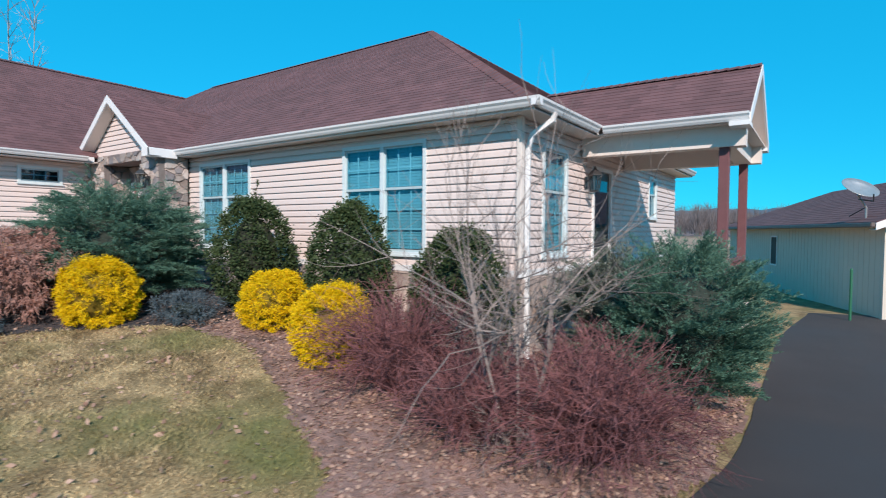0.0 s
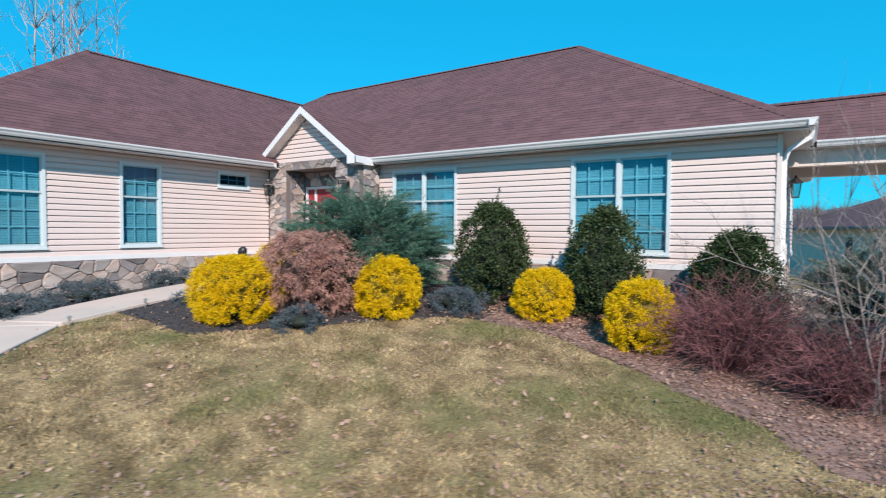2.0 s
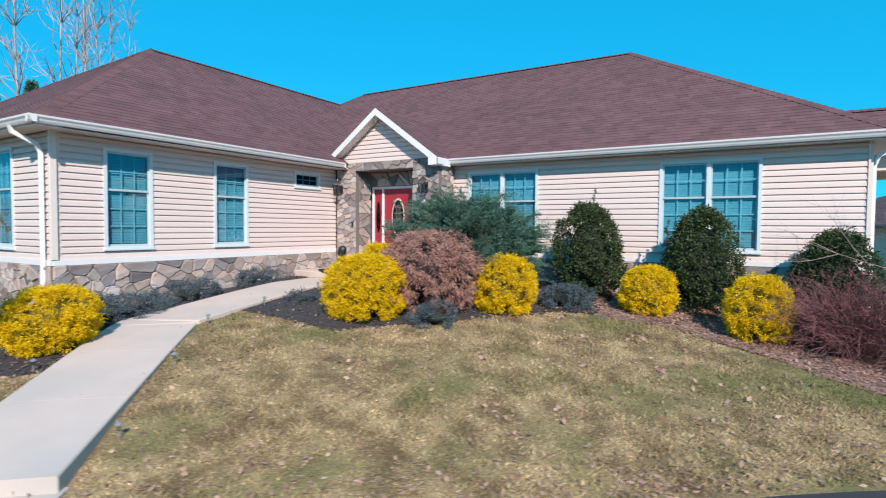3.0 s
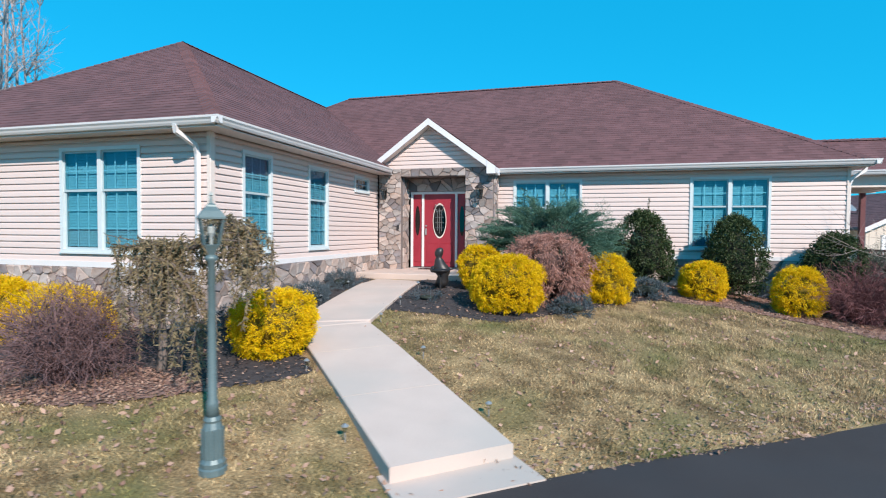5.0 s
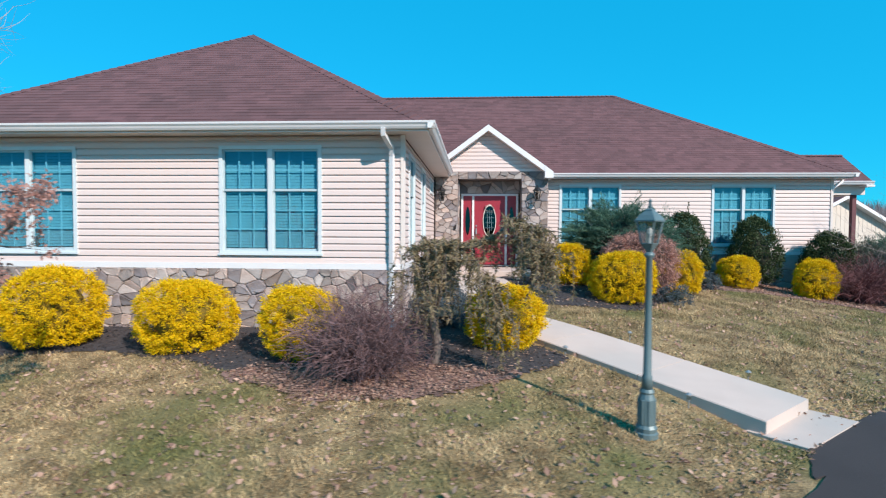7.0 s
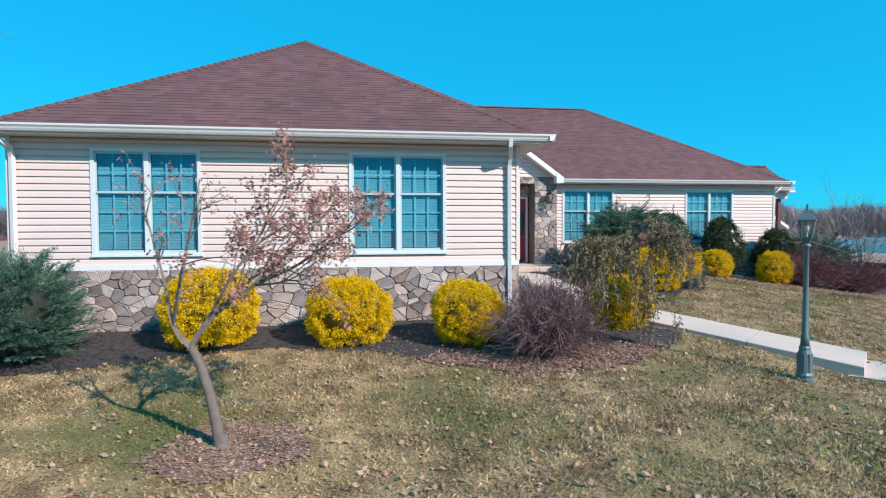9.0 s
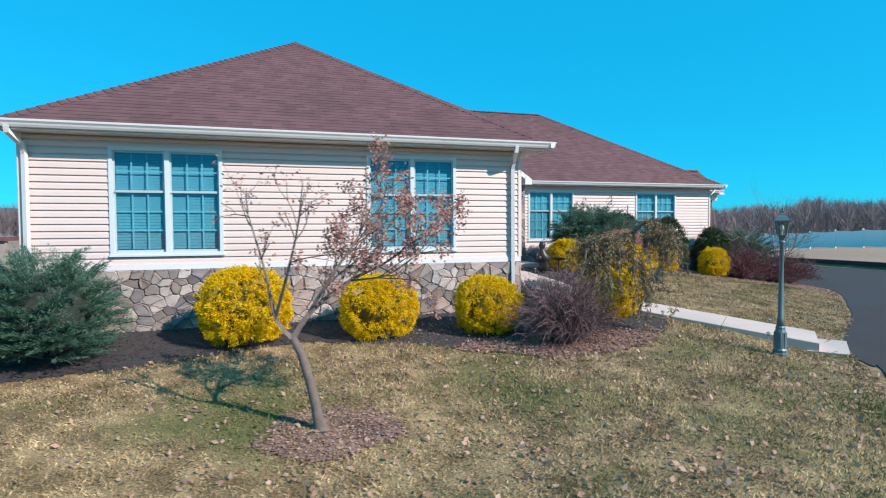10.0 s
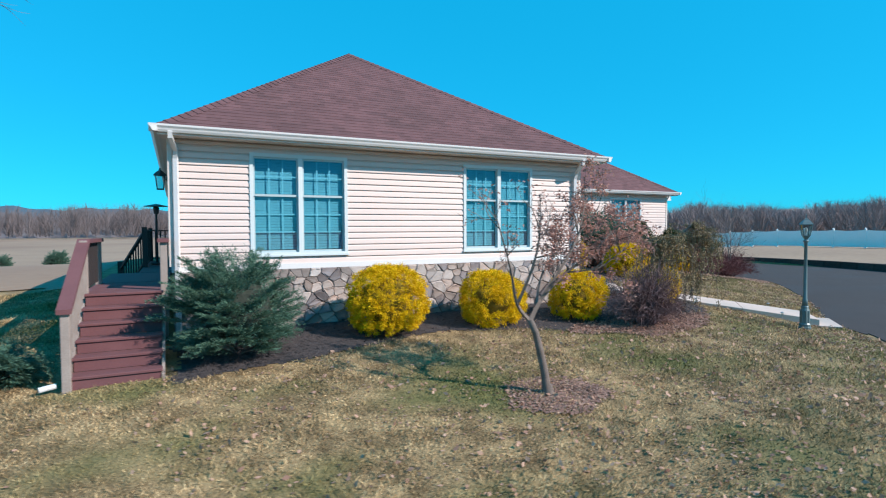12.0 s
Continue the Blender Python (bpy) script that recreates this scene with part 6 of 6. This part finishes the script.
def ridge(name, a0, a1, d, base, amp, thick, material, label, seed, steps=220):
    """A long uneven rise seen far away: land, or a backing added behind woods."""
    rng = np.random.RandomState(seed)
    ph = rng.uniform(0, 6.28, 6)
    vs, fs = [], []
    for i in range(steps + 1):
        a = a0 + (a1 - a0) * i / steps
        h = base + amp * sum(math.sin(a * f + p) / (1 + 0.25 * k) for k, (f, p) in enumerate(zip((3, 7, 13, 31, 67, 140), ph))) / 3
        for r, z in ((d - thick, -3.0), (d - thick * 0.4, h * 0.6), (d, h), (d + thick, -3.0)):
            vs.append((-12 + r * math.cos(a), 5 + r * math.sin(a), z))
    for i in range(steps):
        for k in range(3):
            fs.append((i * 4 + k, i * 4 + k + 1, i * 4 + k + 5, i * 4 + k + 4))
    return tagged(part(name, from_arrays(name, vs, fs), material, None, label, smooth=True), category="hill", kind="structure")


# two banks added behind the thin trees so the woods look filled
ridge("woods_backing_east", -0.3 * math.pi, 0.44 * math.pi, 180, 7.6, 0.6, 30, M_WOODBANK, "plain brown bank added behind the bare trees to fill gaps", 7)
ridge("woods_bank_north", 0.40 * math.pi, 1.12 * math.pi, 345, 8.5, 1.2, 50, M_WOODSFAR, "plain brown bank added behind the bare trees to fill gaps", 8)
ridge("hills", 0.46 * math.pi, 1.12 * math.pi, 1300, 53, 12, 250, M_HILL, "long wooded hills on the horizon, haze put into their blue colour", 9)
for k, (x, y, r, h) in enumerate(((-42, 40, 1.1, 1.9), (-36, 42, 0.8, 1.6), (-39, 52, 0.9, 1.8), (-33, 47, 0.9, 1.7), (-46, 60, 1.0, 1.8))):
    shrub("field_cedar", "small dark cedar standing alone in the tan field", x, y, r, r, h, "juniper_round", 210 + k, "tree", "cedars in the field")
for k, (x, y) in enumerate(((-28.3, 6.0), (-33.0, 14.0), (-38.0, 22.0))):
    part_ob = part("fence_stake", lathe([(0.05, -0.1), (0.05, 1.15), (0.03, 1.2)], 6), M_GREYWOOD, None, at=pose(x, y, z_at(x, y)))
    tagged(part_ob, "weathered wooden stake at the field's edge", "stake", "field stakes")

# ---- grass and fallen leaves ----
rng = np.random.RandomState(300)
N = 620000
gx, gy = rng.uniform(-27.5, -0.8, N), rng.uniform(-10.5, 5.2, N)
ok = (drive_distance(gx, gy) > 0.05) & ~inside(BED_A, gx, gy) & ~inside(BED_B, gx, gy) & ~((gx > -23.6) & (gx < -15) & (gy > -0.8)) & ~((gx > -25.05) & (gx < -23.6) & (gy > -2.8))
walk_pts = np.array([(p.x, p.y) for p in WALK])
dw = np.min(np.hypot(gx[:, None] - walk_pts[None, ::3, 0], gy[:, None] - walk_pts[None, ::3, 1]), 1)
ok &= (dw > 0.72) & (np.hypot(gx + 10.3, gy + 3.5) > 0.75)
gx, gy = gx[ok], gy[ok]
patch = 0.5 + 0.5 * np.sin(gx * 2.1 + 1.3 * np.sin(gy * 1.7)) * np.cos(gy * 2.6 + np.sin(gx * 1.3))
hh = rng.uniform(0.016, 0.046, len(gx)) * (0.55 + 1.0 * patch)
at = np.stack([gx, gy, height(gx, gy) - 0.004], 1)
way = np.stack([rng.normal(size=len(gx)) * 0.8, rng.normal(size=len(gx)) * 0.8, 0.9 + 0 * gx], 1)
tagged(part("grass", blades("grass", at, way, hh * 1.5, rng.uniform(0.006, 0.012, len(gx)), rng), M_GRASS, None, "short dormant grass, tan with green patches"), category="grass", kind="stuff")


def scatter(name, count, lim, test, label, seed, size, lift, flat=True):
    rng = np.random.RandomState(seed)
    x, y = rng.uniform(lim[0], lim[1], count), rng.uniform(lim[2], lim[3], count)
    ok = test(x, y, rng)
    x, y = x[ok], y[ok]
    m = len(x)
    at = np.stack([x, y, height(x, y) + lift + rng.uniform(0, 0.012, m)], 1)
    way = np.stack([rng.normal(size=m), rng.normal(size=m), rng.uniform(-0.05, 0.22 if flat else 0.9, m)], 1)
    tagged(part(name, blades(name, at, way, rng.uniform(0.6, 1.3, m) * size, rng.uniform(0.4, 0.8, m) * size, rng, flat), M_LEAFDRY, None, label), category="leaves", kind="stuff")


lawn = lambda x, y: (drive_distance(x, y) > 0.02) & ~inside(BED_A, x, y) & ~inside(BED_B, x, y) & (y < 5)
clump = lambda x, y: np.sin(x * 1.9 + np.sin(y * 2.3)) * np.cos(y * 1.6 + np.sin(x)) + 0.5 * np.sin(x * 5.1 + y * 3.3)
scatter("lawn_leaves", 40000, (-26, -1, -10, 5), lambda x, y, r: lawn(x, y) & (clump(x, y) + 0.5 * (np.hypot(x + 17, y + 7) < 5) + r.uniform(-1.3, 0.6, len(x)) > 0.35) & ~((x > -23.6) & (x < -15) & (y > -1)), "dry tan leaves strewn over the lawn", 301, 0.048, 0.006)
scatter("large_leaves", 26000, (-24, -1, -10, 4), lambda x, y, r: lawn(x, y) & (r.rand(len(x)) < 0.12 + 0.9 * np.clip(clump(x * 1.3, y * 1.3) - 0.45, 0, 1) + 0.25 * (np.hypot(x + 16.0, y + 7.0) < 5)) & ~((x > -23.6) & (x < -15) & (y > -1)), "curled pale leaves lying on the lawn", 311, 0.07, 0.012, False)
scatter("edge_leaves", 20000, (-14, -1, -6.5, 4.5), lambda x, y, r: (drive_distance(x, y) > -0.05) & (drive_distance(x, y) < 0.3 + 1.0 * r.rand(len(x)) ** 2) & lawn(x, y), "dry leaves gathered along the driveway's edge", 302, 0.065, 0.01)
scatter("bed_leaves", 26000, (-8, -0.7, 2.3, 9), lambda x, y, r: inside(BED_B, x, y), "thick fallen leaves in the shrub bed", 303, 0.055, 0.015)
scatter("entry_bed_leaves", 5000, (-13.2, -7.5, 0.9, 6.7), lambda x, y, r: inside(BED_B, x, y) & (r.rand(len(x)) < np.clip((x + 13) / 6, 0.05, 1)), "scattered leaves on the mulch", 304, 0.06, 0.02)
scatter("west_bed_leaves", 20000, (-18, -12.3, -4.2, -1.2), lambda x, y, r: (inside(BED_A, x, y) & (r.rand(len(x)) < 0.10)) | inside(SPILL, x, y), "fallen leaves under the bare shrub", 305, 0.042, 0.03)
scatter("ring_leaves", 4500, (-20.2, -18.1, -6.1, -4.6), lambda x, y, r: ring(x, y), "faded red mulch chips and leaves", 306, 0.04, 0.015)
# bark chips on the dark mulch
chips = np.random.RandomState(310)
cx, cy = chips.uniform(-23.6, -12.3, 14000), chips.uniform(-4, 4.4, 14000)
ex, ey = chips.uniform(-13.1, -7.6, 5000), chips.uniform(1, 6.6, 5000)
okA, okB = inside(BED_A, cx, cy), inside(BED_B, ex, ey)
cx, cy = np.r_[cx[okA], ex[okB]], np.r_[cy[okA], ey[okB]]
m = len(cx)
tagged(part("bark_chips", blades("bark_chips", np.stack([cx, cy, height(cx, cy) + 0.025 + 0.012 * chips.rand(m)], 1), np.stack([chips.normal(size=m), chips.normal(size=m), chips.uniform(-0.1, 0.4, m)], 1), chips.uniform(0.03, 0.08, m), chips.uniform(0.012, 0.03, m), chips, True), M_MULCH, None, "dark bark mulch chips"), category="mulch", kind="stuff")
